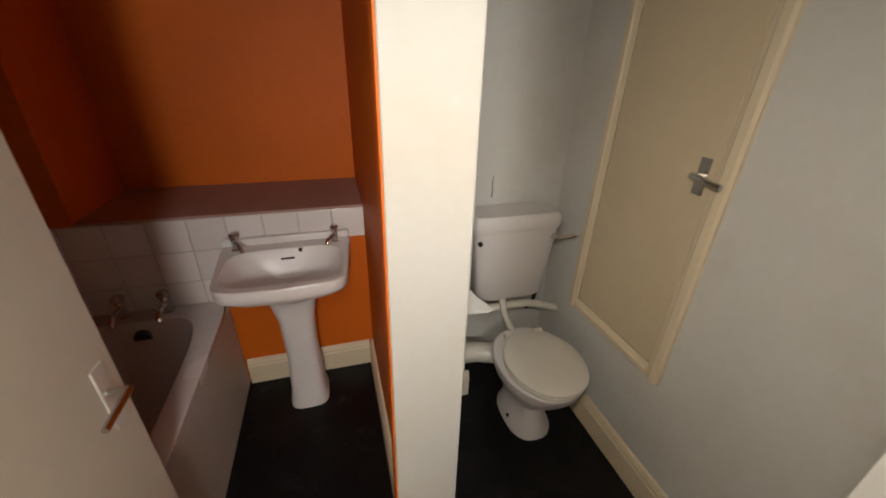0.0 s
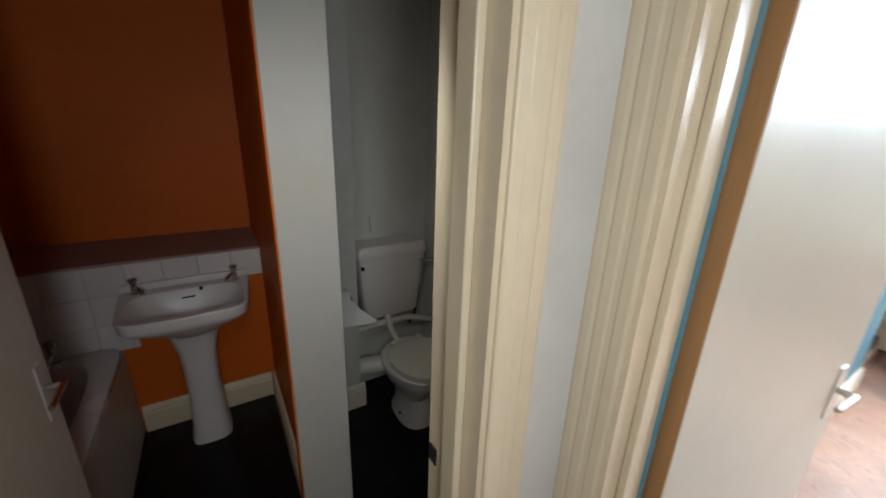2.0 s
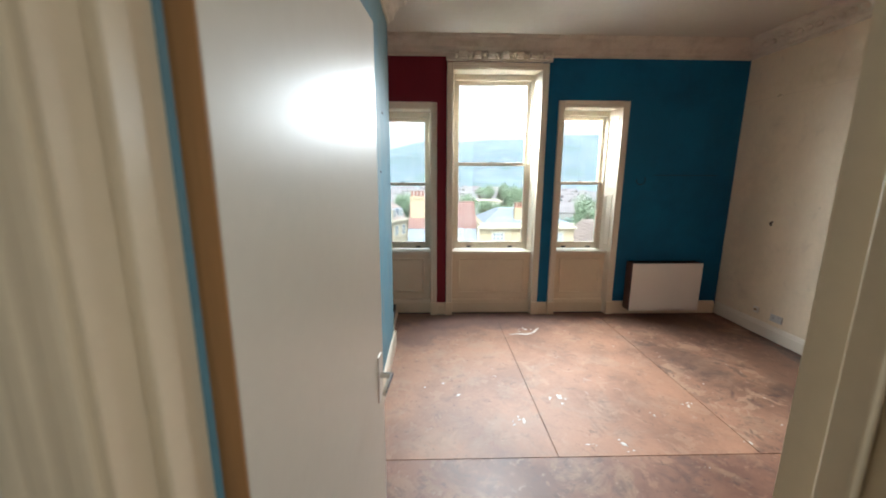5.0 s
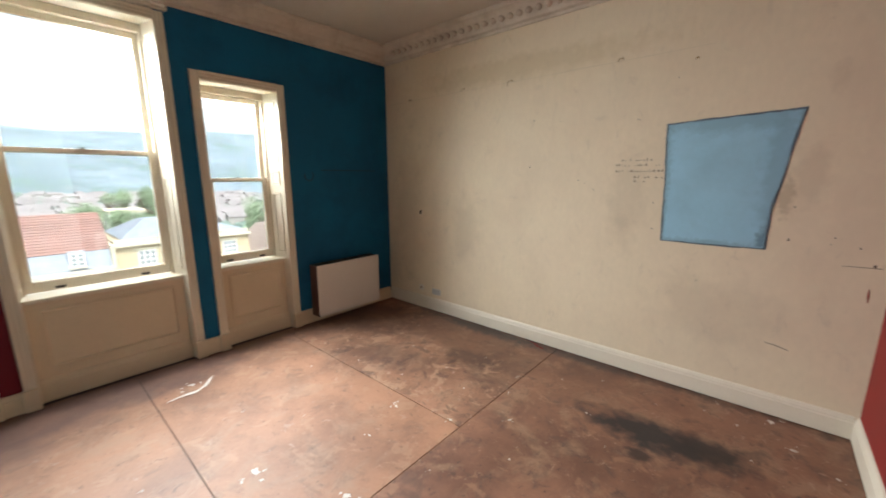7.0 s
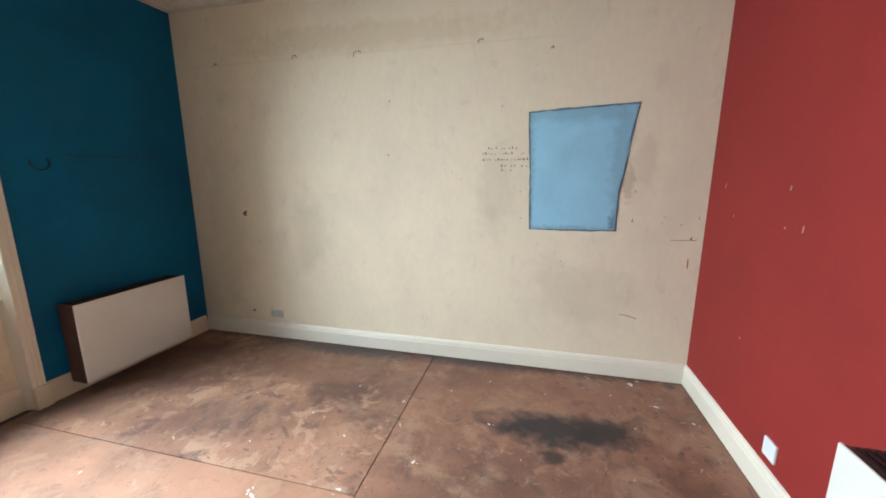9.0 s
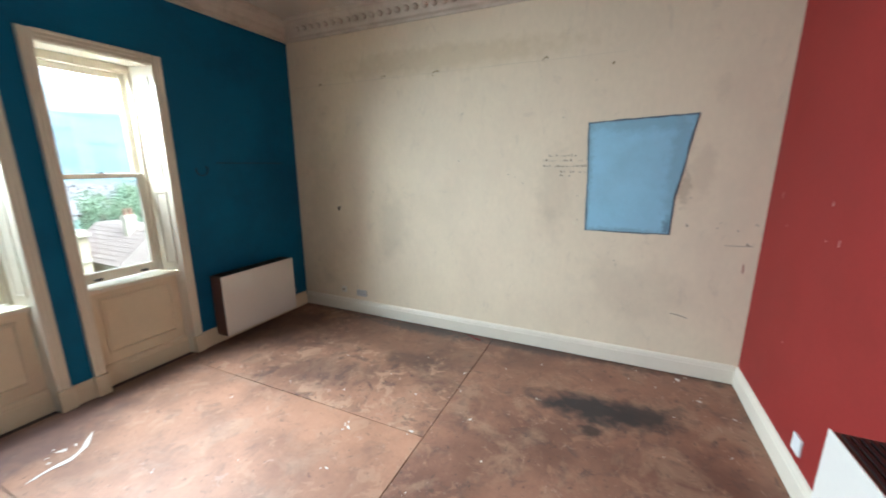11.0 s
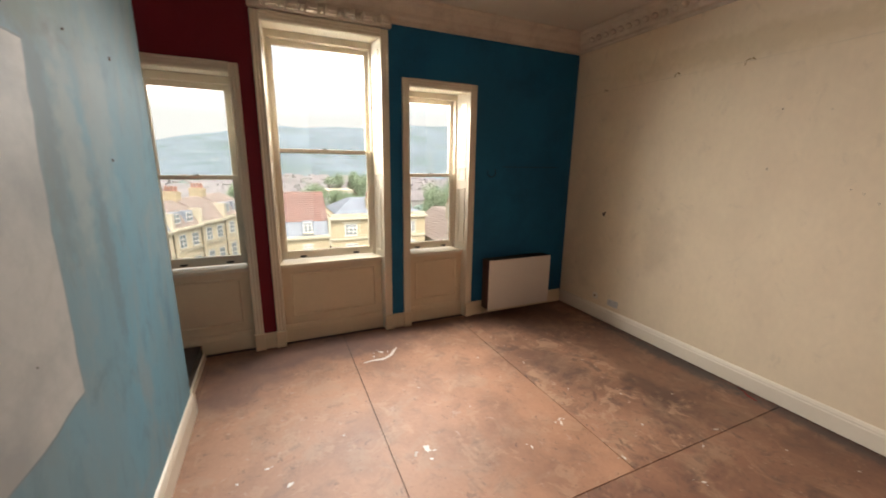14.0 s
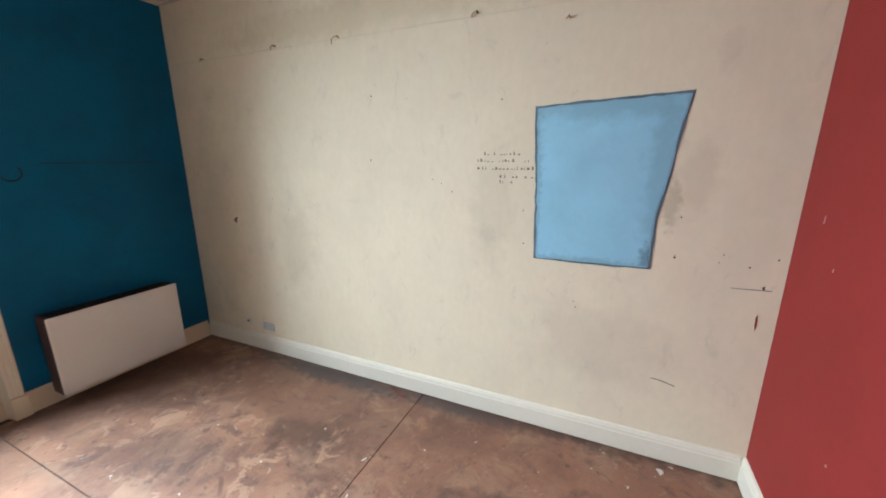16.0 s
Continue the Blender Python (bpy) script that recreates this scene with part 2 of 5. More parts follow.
HARDBOARD = mat("worn_brown_hardboard", (0.34, 0.174, 0.103), 0.55, 0.18, 2.2, 45, 0.3, dirt=(0.18, 0.088, 0.055), dirt_amount=0.8, dirt_scale=1.3, rough_vary=0.08, blotches=FLOOR_STAINS_BANDS, specks=[(3.2, (0.33, 0.215, 0.145), 0.5, 0.50), (6.5, (0.13, 0.075, 0.055), 0.45, 0.54), (22, (0.09, 0.05, 0.035), 0.5, 0.66), (13, (0.42, 0.29, 0.22), 0.5, 0.62), (48, (0.55, 0.45, 0.38), 0.7, 0.69), (9, (0.055, 0.034, 0.028), 0.5, 0.64), (6, (0.40, 0.24, 0.15), 0.4, 0.57, 0.05), (16, (0.09, 0.052, 0.04), 0.5, 0.63, 0.03), (28, (0.07, 0.04, 0.03), 0.6, 0.66, 0.02)])
HARDBOARD_MID = mat("scuffed_brown_hardboard", (0.285, 0.145, 0.088), 0.53, 0.2, 2.0, 45, 0.3, dirt=(0.13, 0.063, 0.042), dirt_amount=0.85, dirt_scale=1.4, rough_vary=0.15, blotches=FLOOR_STAINS_BANDS, specks=[(3.2, (0.33, 0.205, 0.13), 0.6, 0.50), (6.5, (0.09, 0.053, 0.042), 0.65, 0.53), (22, (0.07, 0.04, 0.03), 0.6, 0.62), (13, (0.42, 0.29, 0.22), 0.5, 0.62), (48, (0.55, 0.45, 0.38), 0.7, 0.69), (9, (0.055, 0.034, 0.028), 0.5, 0.64), (4.5, (0.40, 0.245, 0.155), 0.65, 0.56, 0.04), (3.4, (0.085, 0.047, 0.036), 0.6, 0.575, 0.05), (14, (0.06, 0.036, 0.03), 0.6, 0.61, 0.03), (11, (0.47, 0.33, 0.25), 0.55, 0.635, 0.025)])
HARDBOARD_DARK = mat("dark_brown_hardboard", (0.24, 0.117, 0.072), 0.53, 0.2, 2.2, 45, 0.3, dirt=(0.12, 0.054, 0.036), dirt_amount=0.8, dirt_scale=1.2, rough_vary=0.15, blotches=FLOOR_STAINS_BANDS, specks=[(3.2, (0.33, 0.205, 0.13), 0.6, 0.50), (6.5, (0.09, 0.053, 0.042), 0.65, 0.53), (22, (0.07, 0.04, 0.03), 0.6, 0.62), (13, (0.42, 0.29, 0.22), 0.5, 0.62), (48, (0.55, 0.45, 0.38), 0.7, 0.69), (9, (0.055, 0.034, 0.028), 0.5, 0.64), (5.5, (0.33, 0.18, 0.11), 0.5, 0.58, 0.05), (14, (0.06, 0.036, 0.03), 0.5, 0.61, 0.03), (12, (0.42, 0.27, 0.19), 0.4, 0.63, 0.025)])
VINYL = mat("black_vinyl", (0.005, 0.0045, 0.0045), 0.4, 0.3, 3, 80, 0.15, dirt=(0.02, 0.018, 0.017), dirt_amount=0.35, dirt_scale=4, spec=0.2, specks=[(30, (0.12, 0.115, 0.11), 0.6, 0.66), (7, (0.035, 0.033, 0.032), 0.6, 0.58)])
BARE_WOOD = mat("bare_pine_edge", (0.42, 0.22, 0.085), 0.5, 0.2, 3, 40, 0.2, stretch=(6, 6, 0.4))
PORCELAIN = mat("white_vitreous_china", (0.70, 0.65, 0.63), 0.32, 0.03, 2, 30, 0.0, coat=0.0, rough_vary=0.05, dirt=(0.5, 0.42, 0.36), dirt_amount=0.2)
PINKISH = mat("dull_enamel", (0.62, 0.55, 0.53), 0.25, 0.05, 2, 30, 0.02, dirt=(0.4, 0.33, 0.3), dirt_amount=0.3)
PLASTIC = mat("cream_plastic", (0.68, 0.63, 0.55), 0.32, 0.04, 2, 40, 0.02)
TILE = mat("white_glazed_tile", (0.68, 0.62, 0.60), 0.15, 0.05, 3, 30, 0.02, per_object=0.06)
GROUT = mat("grey_grout", (0.50, 0.47, 0.44), 0.9, 0.15, 10, 60, 0.2)
CHROME = mat("tarnished_chrome", (0.62, 0.60, 0.57), 0.18, 0.1, 6, 60, 0.0, metal=1.0)
DARK_METAL = mat("dark_metal", (0.05, 0.045, 0.04), 0.45, 0.2, 6, 60, 0.1, metal=0.7)
BLACK = mat("black_plastic", (0.012, 0.01, 0.01), 0.4, 0.2, 6, 60, 0.1)
HEATER_WHITE = mat("heater_white_enamel", (0.72, 0.68, 0.62), 0.4, 0.04, 2, 40, 0.03)
HEATER_BROWN = mat("heater_brown_enamel", (0.10, 0.045, 0.03), 0.4, 0.12, 3, 40, 0.05)
PLASTIC_WHITE = mat("white_plastic", (0.75, 0.75, 0.74), 0.35, 0.03, 4, 50, 0.0)
GREY_PLATE = mat("dull_grey_plate", (0.50, 0.49, 0.47), 0.4, 0.05, 4, 50, 0.02)
CHIP = mat("pale_plaster_chip", (0.42, 0.21, 0.18), 0.8, 0.15, 20, 90, 0.1)
PAPER = mat("toilet_paper", (0.78, 0.75, 0.71), 0.95, 0.04, 6, 120, 0.3)
GRIME = mat("dark_grime", (0.05, 0.035, 0.028), 0.6, 0.3, 8, 80, 0.2)
PATCH_BLUE = mat("sky_blue_paint_patch", (0.32, 0.555, 0.70), 0.5, 0.06, 2, 40, 0.12, dirt=(0.27, 0.46, 0.58), dirt_amount=0.55, dirt_scale=2.2, blotches=PATCH_STAINS, specks=[(60, (0.18, 0.28, 0.34), 0.5, 0.72)])
PATCH_EDGE = mat("grey_blue_brushed_edge", (0.11, 0.15, 0.18), 0.6, 0.4, 12, 70, 0.2)
PATCH_WASH = mat("smudged_blue_wash", (0.27, 0.46, 0.58), 0.55, 0.2, 5, 40, 0.15, dirt=(0.17, 0.27, 0.34), dirt_amount=0.6, dirt_scale=5)
PALE_PATCH = mat("pale_grey_undercoat", (0.43, 0.435, 0.415), 0.65, 0.12, 1.3, 40, 0.12, dirt=(0.25, 0.275, 0.28), dirt_amount=0.75, dirt_scale=1.5, specks=[(2.2, (0.31, 0.305, 0.28), 0.5, 0.52), (45, (0.2, 0.22, 0.22), 0.5, 0.72)])
SPLASH = mat("white_paint_splash", (0.62, 0.575, 0.52), 0.6, 0.1, 10, 60, 0.2)

FADED = mat("faded_ink", (0.25, 0.20, 0.145), 0.8, 0.3, 20, 90, 0.0)
DARK_BLUE = mat("dark_blue_paint", (0.003, 0.03, 0.065), 0.6, 0.2, 5, 50, 0.0)
BRASS = mat("dull_brass", (0.30, 0.20, 0.08), 0.4, 0.2, 8, 60, 0.0, metal=0.8)
STAIN_LINE = mat("old_rail_line", (0.655, 0.56, 0.41), 0.8, 0.1, 4, 50, 0.0)
UNDER_EDGE = mat("grey_paint_edge", (0.17, 0.22, 0.24), 0.7, 0.2, 6, 50, 0.0)
DUSTY_PINK = mat("dusty_ledge", (0.36, 0.20, 0.16), 0.8, 0.12, 4, 60, 0.2)

# grey tint dims the view outdoors; panes cast no shadow on the room
GLASS = bpy.data.materials.new("tinted_window_glass")
GLASS.use_nodes = True
gn, gl = GLASS.node_tree.nodes, GLASS.node_tree.links
gn.clear()
g_clear, g_shine, g_mix, g_fres, g_out = (gn.new("ShaderNodeBsdf" + k) if k in ("Transparent", "Glossy") else gn.new("ShaderNode" + k)
                                          for k in ("Transparent", "Glossy", "MixShader", "Fresnel", "OutputMaterial"))
g_clear.inputs["Color"].default_value = (0.80, 0.82, 0.82, 1)
g_shine.inputs["Roughness"].default_value = 0.03
gl.new(g_fres.outputs[0], g_mix.inputs[0])
gl.new(g_clear.outputs[0], g_mix.inputs[1])
gl.new(g_shine.outputs[0], g_mix.inputs[2])
gl.new(g_mix.outputs[0], g_out.inputs["Surface"])


# ---- mesh helpers ----
def box(bm, x0, x1, y0, y1, z0, z1, bevel=0.0):
    """A box between two corners, its edges eased by bevel."""
    r = bmesh.ops.create_cube(bm, size=1.0)
    for v in r["verts"]:
        v.co = Vector((x0 + (v.co.x + 0.5) * (x1 - x0), y0 + (v.co.y + 0.5) * (y1 - y0), z0 + (v.co.z + 0.5) * (z1 - z0)))
    if bevel:
        edges = {e for v in r["verts"] for e in v.link_edges}
        bmesh.ops.bevel(bm, geom=list(edges), offset=bevel, segments=2, affect="EDGES", profile=0.5)
    return bm


def tube(bm, a, b, r0, r1=None, sides=14, caps=True):
    """A round bar from a to b."""
    a, b = Vector(a), Vector(b)
    d = b - a
    q = d.to_track_quat("Z", "Y").to_matrix().to_4x4()
    bmesh.ops.create_cone(bm, cap_ends=caps, segments=sides, radius1=r0, radius2=r0 if r1 is None else r1, depth=d.length,
                          matrix=Matrix.Translation((a + b) / 2) @ q)
    return bm


def pipe(bm, points, r, sides=10):
    """A bent pipe along points."""
    rings = []
    pts = [Vector(p) for p in points]
    for i, p in enumerate(pts):
        d = (pts[min(i + 1, len(pts) - 1)] - pts[max(i - 1, 0)]).normalized()
        q = d.to_track_quat("Z", "Y")
        rings.append([bm.verts.new(p + q @ Vector((r * math.cos(2 * math.pi * k / sides), r * math.sin(2 * math.pi * k / sides), 0))) for k in range(sides)])
    for a, b in zip(rings, rings[1:]):
        align(bm, a, b)
    bm.faces.new(rings[0][::-1]), bm.faces.new(rings[-1])
    return bm


def align(bm, a, b):
    n = len(a)
    k0 = min(range(n), key=lambda k: (b[k].co - a[0].co).length)
    for k in range(n):
        bm.faces.new((a[k], a[(k + 1) % n], b[(k + 1 + k0) % n], b[(k + k0) % n]))


def loft(bm, rings, cap0=True, cap1=True):
    """Skin a stack of rings of equal count."""
    rows = [[bm.verts.new(p) for p in ring] for ring in rings]
    n = len(rows[0])
    for a, b in zip(rows, rows[1:]):
        for k in range(n):
            bm.faces.new((a[k], a[(k + 1) % n], b[(k + 1) % n], b[k]))
    if cap0:
        bm.faces.new(rows[0][::-1])
    if cap1:
        bm.faces.new(rows[-1])
    return bm


def oval(cx, cy, z, rx, ry, n=28, power=2.0, front=1.0):
    """A ring: a rounded box for power above 2; front stretches the side towards -y."""
    pts = []
    for k in range(n):
        a = 2 * math.pi * k / n
        c, s = math.cos(a), math.sin(a)
        x = math.copysign(abs(c) ** (2 / power), c) * rx
        y = math.copysign(abs(s) ** (2 / power), s) * ry
        pts.append(Vector((cx + x, cy + (y * front if y < 0 else y), z)))
    return pts


def sweep(bm, profile, a, b, out, up=(0, 0, 1)):
    """Run a profile of (out, up) pairs straight from a to b."""
    a, b, out, up = Vector(a), Vector(b), Vector(out), Vector(up)
    rings = [[p + out * u + up * w for u, w in profile] for p in (a, b)]
    loft(bm, rings)
    bmesh.ops.recalc_face_normals(bm, faces=bm.faces[:])
    return bm


def mesh(name, bm, material, smooth=False):
    bmesh.ops.recalc_face_normals(bm, faces=bm.faces[:])
    me = bpy.data.meshes.new(name)
    bm.to_mesh(me)
    bm.free()
    me.materials.append(material)
    if smooth:
        for p in me.polygons:
            p.use_smooth = True
        me.set_sharp_from_angle(angle=radians(40))
    return me


def part(name, bm, material, parent, label="", smooth=False):
    """One mesh under a thing or a part, given in the thing's own space."""
    ob = new(name, mesh(name, bm, material, smooth))
    ob.parent = parent
    return tagged(ob, label)


def thing(name, label, category, group="", m=None, kind=""):
    ob = new(name)
    ob.empty_display_size = 0.1
    if m is not None:
        ob.matrix_world = m
    return tagged(ob, label, category, group, kind)


def solid(name, bm, material, label, category, group="", kind="", smooth=False):
    return tagged(new(name, mesh(name, bm, material, smooth)), label, category, group, kind)


def structure(name, bm, material, label, category):
    return solid(name, bm, material, label, category, "", "structure")


def slab_with_holes(axis, c0, c1, u0, u1, z0, z1, holes):
    """A wall between c0 and c1 on its thin axis, from u0 to u1, with rectangular holes (ua, ub, za, zb) through it."""
    bm = bmesh.new()
    us = sorted({u0, u1, *[min(max(h[i], u0), u1) for h in holes for i in (0, 1)]})
    zs = sorted({z0, z1, *[min(max(h[i], z0), z1) for h in holes for i in (2, 3)]})
    solid_at = lambda i, j: 0 <= i < len(us) - 1 and 0 <= j < len(zs) - 1 and not any(
        h[0] < (us[i] + us[i + 1]) / 2 < h[1] and h[2] < (zs[j] + zs[j + 1]) / 2 < h[3] for h in holes)
    cache = {}

    def vert(c, u, z):
        key = (c, u, z)
        if key not in cache:
            cache[key] = bm.verts.new((c, u, z) if axis == "x" else (u, c, z))
        return cache[key]

    for i in range(len(us) - 1):
        for j in range(len(zs) - 1):
            if not solid_at(i, j):
                continue
            ua, ub, za, zb = us[i], us[i + 1], zs[j], zs[j + 1]
            for c in (c0, c1):
                bm.faces.new([vert(c, *p) for p in ((ua, za), (ub, za), (ub, zb), (ua, zb))])
            for (di, dj), (p, q) in {(-1, 0): ((ua, za), (ua, zb)), (1, 0): ((ub, za), (ub, zb)), (0, -1): ((ua, za), (ub, za)), (0, 1): ((ua, zb), (ub, zb))}.items():
                if not solid_at(i + di, j + dj):
                    bm.faces.new([vert(c0, *p), vert(c0, *q), vert(c1, *q), vert(c1, *p)])
    return bm


def flat_shape(points, origin, u, v, n, lift):
    """A thin painted shape: outline points in (u, v), standing lift off the surface along n."""
    bm = bmesh.new()
    o, u, v, n = Vector(origin), Vector(u), Vector(v), Vector(n)
    loft(bm, [[o + u * a + v * b + n * h for a, b in points] for h in (0.0, lift)])
    return bm


# ---- structure ----
CEIL = 2.99
SHEETS = [(0.99, 2.457, -0.80, 0.465), (0.601, 2.457, -3.3, -0.80), (2.463, 4.77, -0.637, 0.465), (2.463, 4.77, -1.847, -0.643), (2.463, 4.77, -3.3, -1.853)]
structure("floor", box(bmesh.new(), -2.2, 5.12, -3.5, 2.9, -0.3, -0.012), GRIME, "dark sub floor under worn hardboard sheets", "floor")
FLOOR = bpy.data.objects["floor"]
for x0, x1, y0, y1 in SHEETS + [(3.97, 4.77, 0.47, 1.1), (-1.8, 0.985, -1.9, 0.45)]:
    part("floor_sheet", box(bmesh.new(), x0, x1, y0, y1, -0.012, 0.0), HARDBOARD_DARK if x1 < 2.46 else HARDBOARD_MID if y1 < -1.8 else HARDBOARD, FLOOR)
structure("bathroom_floor", box(bmesh.new(), -0.95, 1.6, 0.45, 2.9, -0.012, 0.001), VINYL, "black vinyl bathroom floor, dusty and scuffed", "floor")

WIN = {"left": (0.115, 0.77, 2.30), "middle": (-1.065, -0.13, 2.695), "right": (-1.96, -1.33, 2.33)}
FACE, GLASS_X, SILL_Z = 4.77, 4.99, 0.745
holes = [(a, b, 0.0, top) for a, b, top in WIN.values()]
structure("wall_window_north", slab_with_holes("x", FACE, 5.12, -0.6175, 1.1, 0, CEIL, holes), MAROON, "maroon painted window wall", "wall")
structure("wall_window_south", slab_with_holes("x", FACE, 5.12, -3.5, -0.6175, 0, CEIL, holes), BLUE, "deep blue painted window wall", "wall")
structure("wall_south", box(bmesh.new(), 0.45, FACE, -3.5, -3.3, 0, CEIL), CREAM_WALL, "stained cream wall with nail holes and scuffs", "wall")
structure("wall_west", box(bmesh.new(), 0.42, 0.60, -3.3, -0.68, 0, CEIL), RED, "red painted wall", "wall")
structure("wall_west_return", box(bmesh.new(), 0.60, 0.86, -0.80, -0.68, 0, CEIL), RED, "red painted return wall", "wall")
DOOR_A, DOOR_B, DOOR_TOP = -0.372, 0.385, 2.075
structure("wall_doorway", slab_with_holes("x", 0.86, 0.985, -0.80, 0.465, 0, CEIL, [(DOOR_A, DOOR_B, -1, DOOR_TOP)]), WHITE_WALL, "dull white wall round the doorway", "wall")
structure("wall_pale_blue", box(bmesh.new(), 0.985, 3.95, 0.465, 0.6, 0, CEIL), PALE_BLUE, "patchy pale blue partition wall", "wall")
structure("wall_box_end", box(bmesh.new(), 3.82, 3.95, 0.6, 1.1, 0, CEIL), PALE_BLUE, "pale blue end of the partition", "wall")
structure("wall_alcove", box(bmesh.new(), 3.82, 5.12, 1.1, 1.2, 0, CEIL), MAROON, "maroon wall of the alcove", "wall")
structure("ceiling", box(bmesh.new(), 0.42, 5.12, -3.5, 1.2, CEIL, CEIL + 0.15), CEILING, "aged off-white plaster ceiling", "ceiling")

BD_A, BD_B, BD_TOP = -0.12, 0.672, 2.07
HALL_Y = 0.452
structure("wall_bathroom_front", slab_with_holes("y", HALL_Y, 0.59, -1.95, 0.985, 0, 2.8, [(BD_A, BD_B, -1, BD_TOP)]), WHITE_WALL, "dull white hall wall round the bathroom door", "wall")
structure("wall_bathroom_inner", box(bmesh.new(), 0.985, 1.6, 0.6, 0.72, 0, 2.8), WHITE_WALL, "white bathroom wall", "wall")
structure("wall_bathroom_back", box(bmesh.new(), -0.95, 0.545, 2.75, 2.9, 0, 2.8), ORANGE, "orange painted bathroom wall", "wall")
structure("wall_ledge", box(bmesh.new(), -0.83, 0.545, 2.295, 2.75, 0, 0.94), ORANGE, "orange painted half-height ledge wall", "wall")
structure("ledge_top", box(bmesh.new(), -0.57, 0.545, 2.285, 2.75, 0.94, 0.952, 0.003), DUSTY_PINK, "dusty pinkish-brown ledge top", "ledge")
structure("wall_bath_boxing", box(bmesh.new(), -0.83, -0.57, 2.296, 2.75, 0.94, 2.8), ORANGE, "orange boxed-out corner above the bath", "wall")
structure("wall_bathroom_side", box(bmesh.new(), -0.95, -0.83, 0.59, 2.75, 0, 2.8), ORANGE, "orange painted bathroom side wall", "wall")
structure("wall_toilet_back", box(bmesh.new(), 0.69, 1.6, 2.12, 2.45, 0, 2.8), WHITE_WALL, "white wall behind the toilet", "wall")
structure("wall_toilet_side", slab_with_holes("x", 1.48, 1.6, 0.72, 2.12, 0, 2.8, []), WHITE_WALL, "dull white wall with a cupboard hatch", "wall")
structure("wall_boxing", box(bmesh.new(), 0.69, 0.965, 1.93, 2.12, 0, 2.8), WHITE_WALL, "white boxed-in corner beside the cistern", "wall")
structure("wall_partition_orange", box(bmesh.new(), 0.545, 0.55, 1.30, 2.75, 0, 2.8), ORANGE, "orange face of the partition", "wall")
structure("wall_partition_post", box(bmesh.new(), 0.508, 0.5125, 1.272, 1.32, 0, 2.8), ORANGE, "orange edge of the partition post", "wall")
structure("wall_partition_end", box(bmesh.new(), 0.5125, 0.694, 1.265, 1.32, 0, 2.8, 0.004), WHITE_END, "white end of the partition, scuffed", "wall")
structure("wall_partition", box(bmesh.new(), 0.55, 0.69, 1.32, 2.9, 0, 2.8), WHITE_WALL, "white partition wall", "wall")
structure("bathroom_ceiling", box(bmesh.new(), -0.95, 1.6, 0.45, 2.9, 2.8, 2.9), CEILING, "white bathroom ceiling", "ceiling")
structure("wall_hall_south", slab_with_holes("y", -2.0, -1.9, -1.95, 0.42, 0, 2.8, []), WHITE_WALL, "white hall wall", "wall")
structure("wall_hall_west", box(bmesh.new(), -1.95, -1.8, -1.9, 0.452, 0, 2.8), WHITE_WALL, "white hall wall", "wall")
structure("wall_hall_east", box(bmesh.new(), 0.42, 0.86, -0.68, -0.62, 0, 2.8), WHITE_WALL, "white hall wall", "wall")
structure("wall_hall_inner", box(bmesh.new(), 0.36, 0.42, -1.9, -0.62, 0, 2.8), WHITE_WALL, "white hall wall", "wall")
structure("hall_ceiling", box(bmesh.new(), -1.95, 0.86, -2.0, 0.452, 2.8, 2.9), CEILING, "white hall ceiling", "ceiling")

SKIRT = [(0, 0), (0.022, 0), (0.022, 0.11), (0.018, 0.118), (0.018, 0.128), (0.010, 0.145), (0, 0.15)]


def skirting(a, b, out, material=CREAM_GLOSS, h=1.0, gap=0.0):
    bm = sweep(bmesh.new(), [(u, max(w * h, gap)) for u, w in SKIRT], (*a, 0.0), (*b, 0.0), (*out, 0))
    return structure("baseboard", bm, material, "moulded painted skirting board", "baseboard")


skirting((0.622, -3.3), (FACE - 0.022, -3.3), (0, 1), SKIRT_WHITE, gap=0.008)
skirting((0.60, -3.3), (0.60, -0.80), (1, 0), SKIRT_WHITE, gap=0.008)
skirting((FACE, -3.278), (FACE, -2.038), (-1, 0))
skirting((FACE, -1.252), (FACE, -1.143), (-1, 0), h=0.95)
skirting((FACE, -0.052), (FACE, 0.037), (-1, 0), h=0.95)
skirting((1.0, 0.465), (3.95, 0.465), (0, -1), SKIRT_WHITE)
skirting((3.95, 0.443), (3.95, 1.1), (1, 0), SKIRT_WHITE)
skirting((-0.10, 2.295), (0.523, 2.295), (0, -1))
skirting((0.545, 1.32), (0.545, 2.295), (-1, 0))
skirting((0.502, 1.265), (0.70, 1.265), (0, -1), WHITE_GLOSS, 0.75)
skirting((1.48, 0.72), (1.48, 2.12), (-1, 0))
skirting((0.69, 1.93), (0.985, 1.93), (0, -1), WHITE_GLOSS)

# cornice: a coved plaster moulding with a row of blocks
CORNICE = [(0, -0.17), (0.015, -0.17), (0.02, -0.15), (0.05, -0.14), (0.06, -0.12), (0.065, -0.09), (0.10, -0.05), (0.13, -0.035), (0.15, -0.03), (0.16, -0.012), (0.16, 0), (0, 0)]


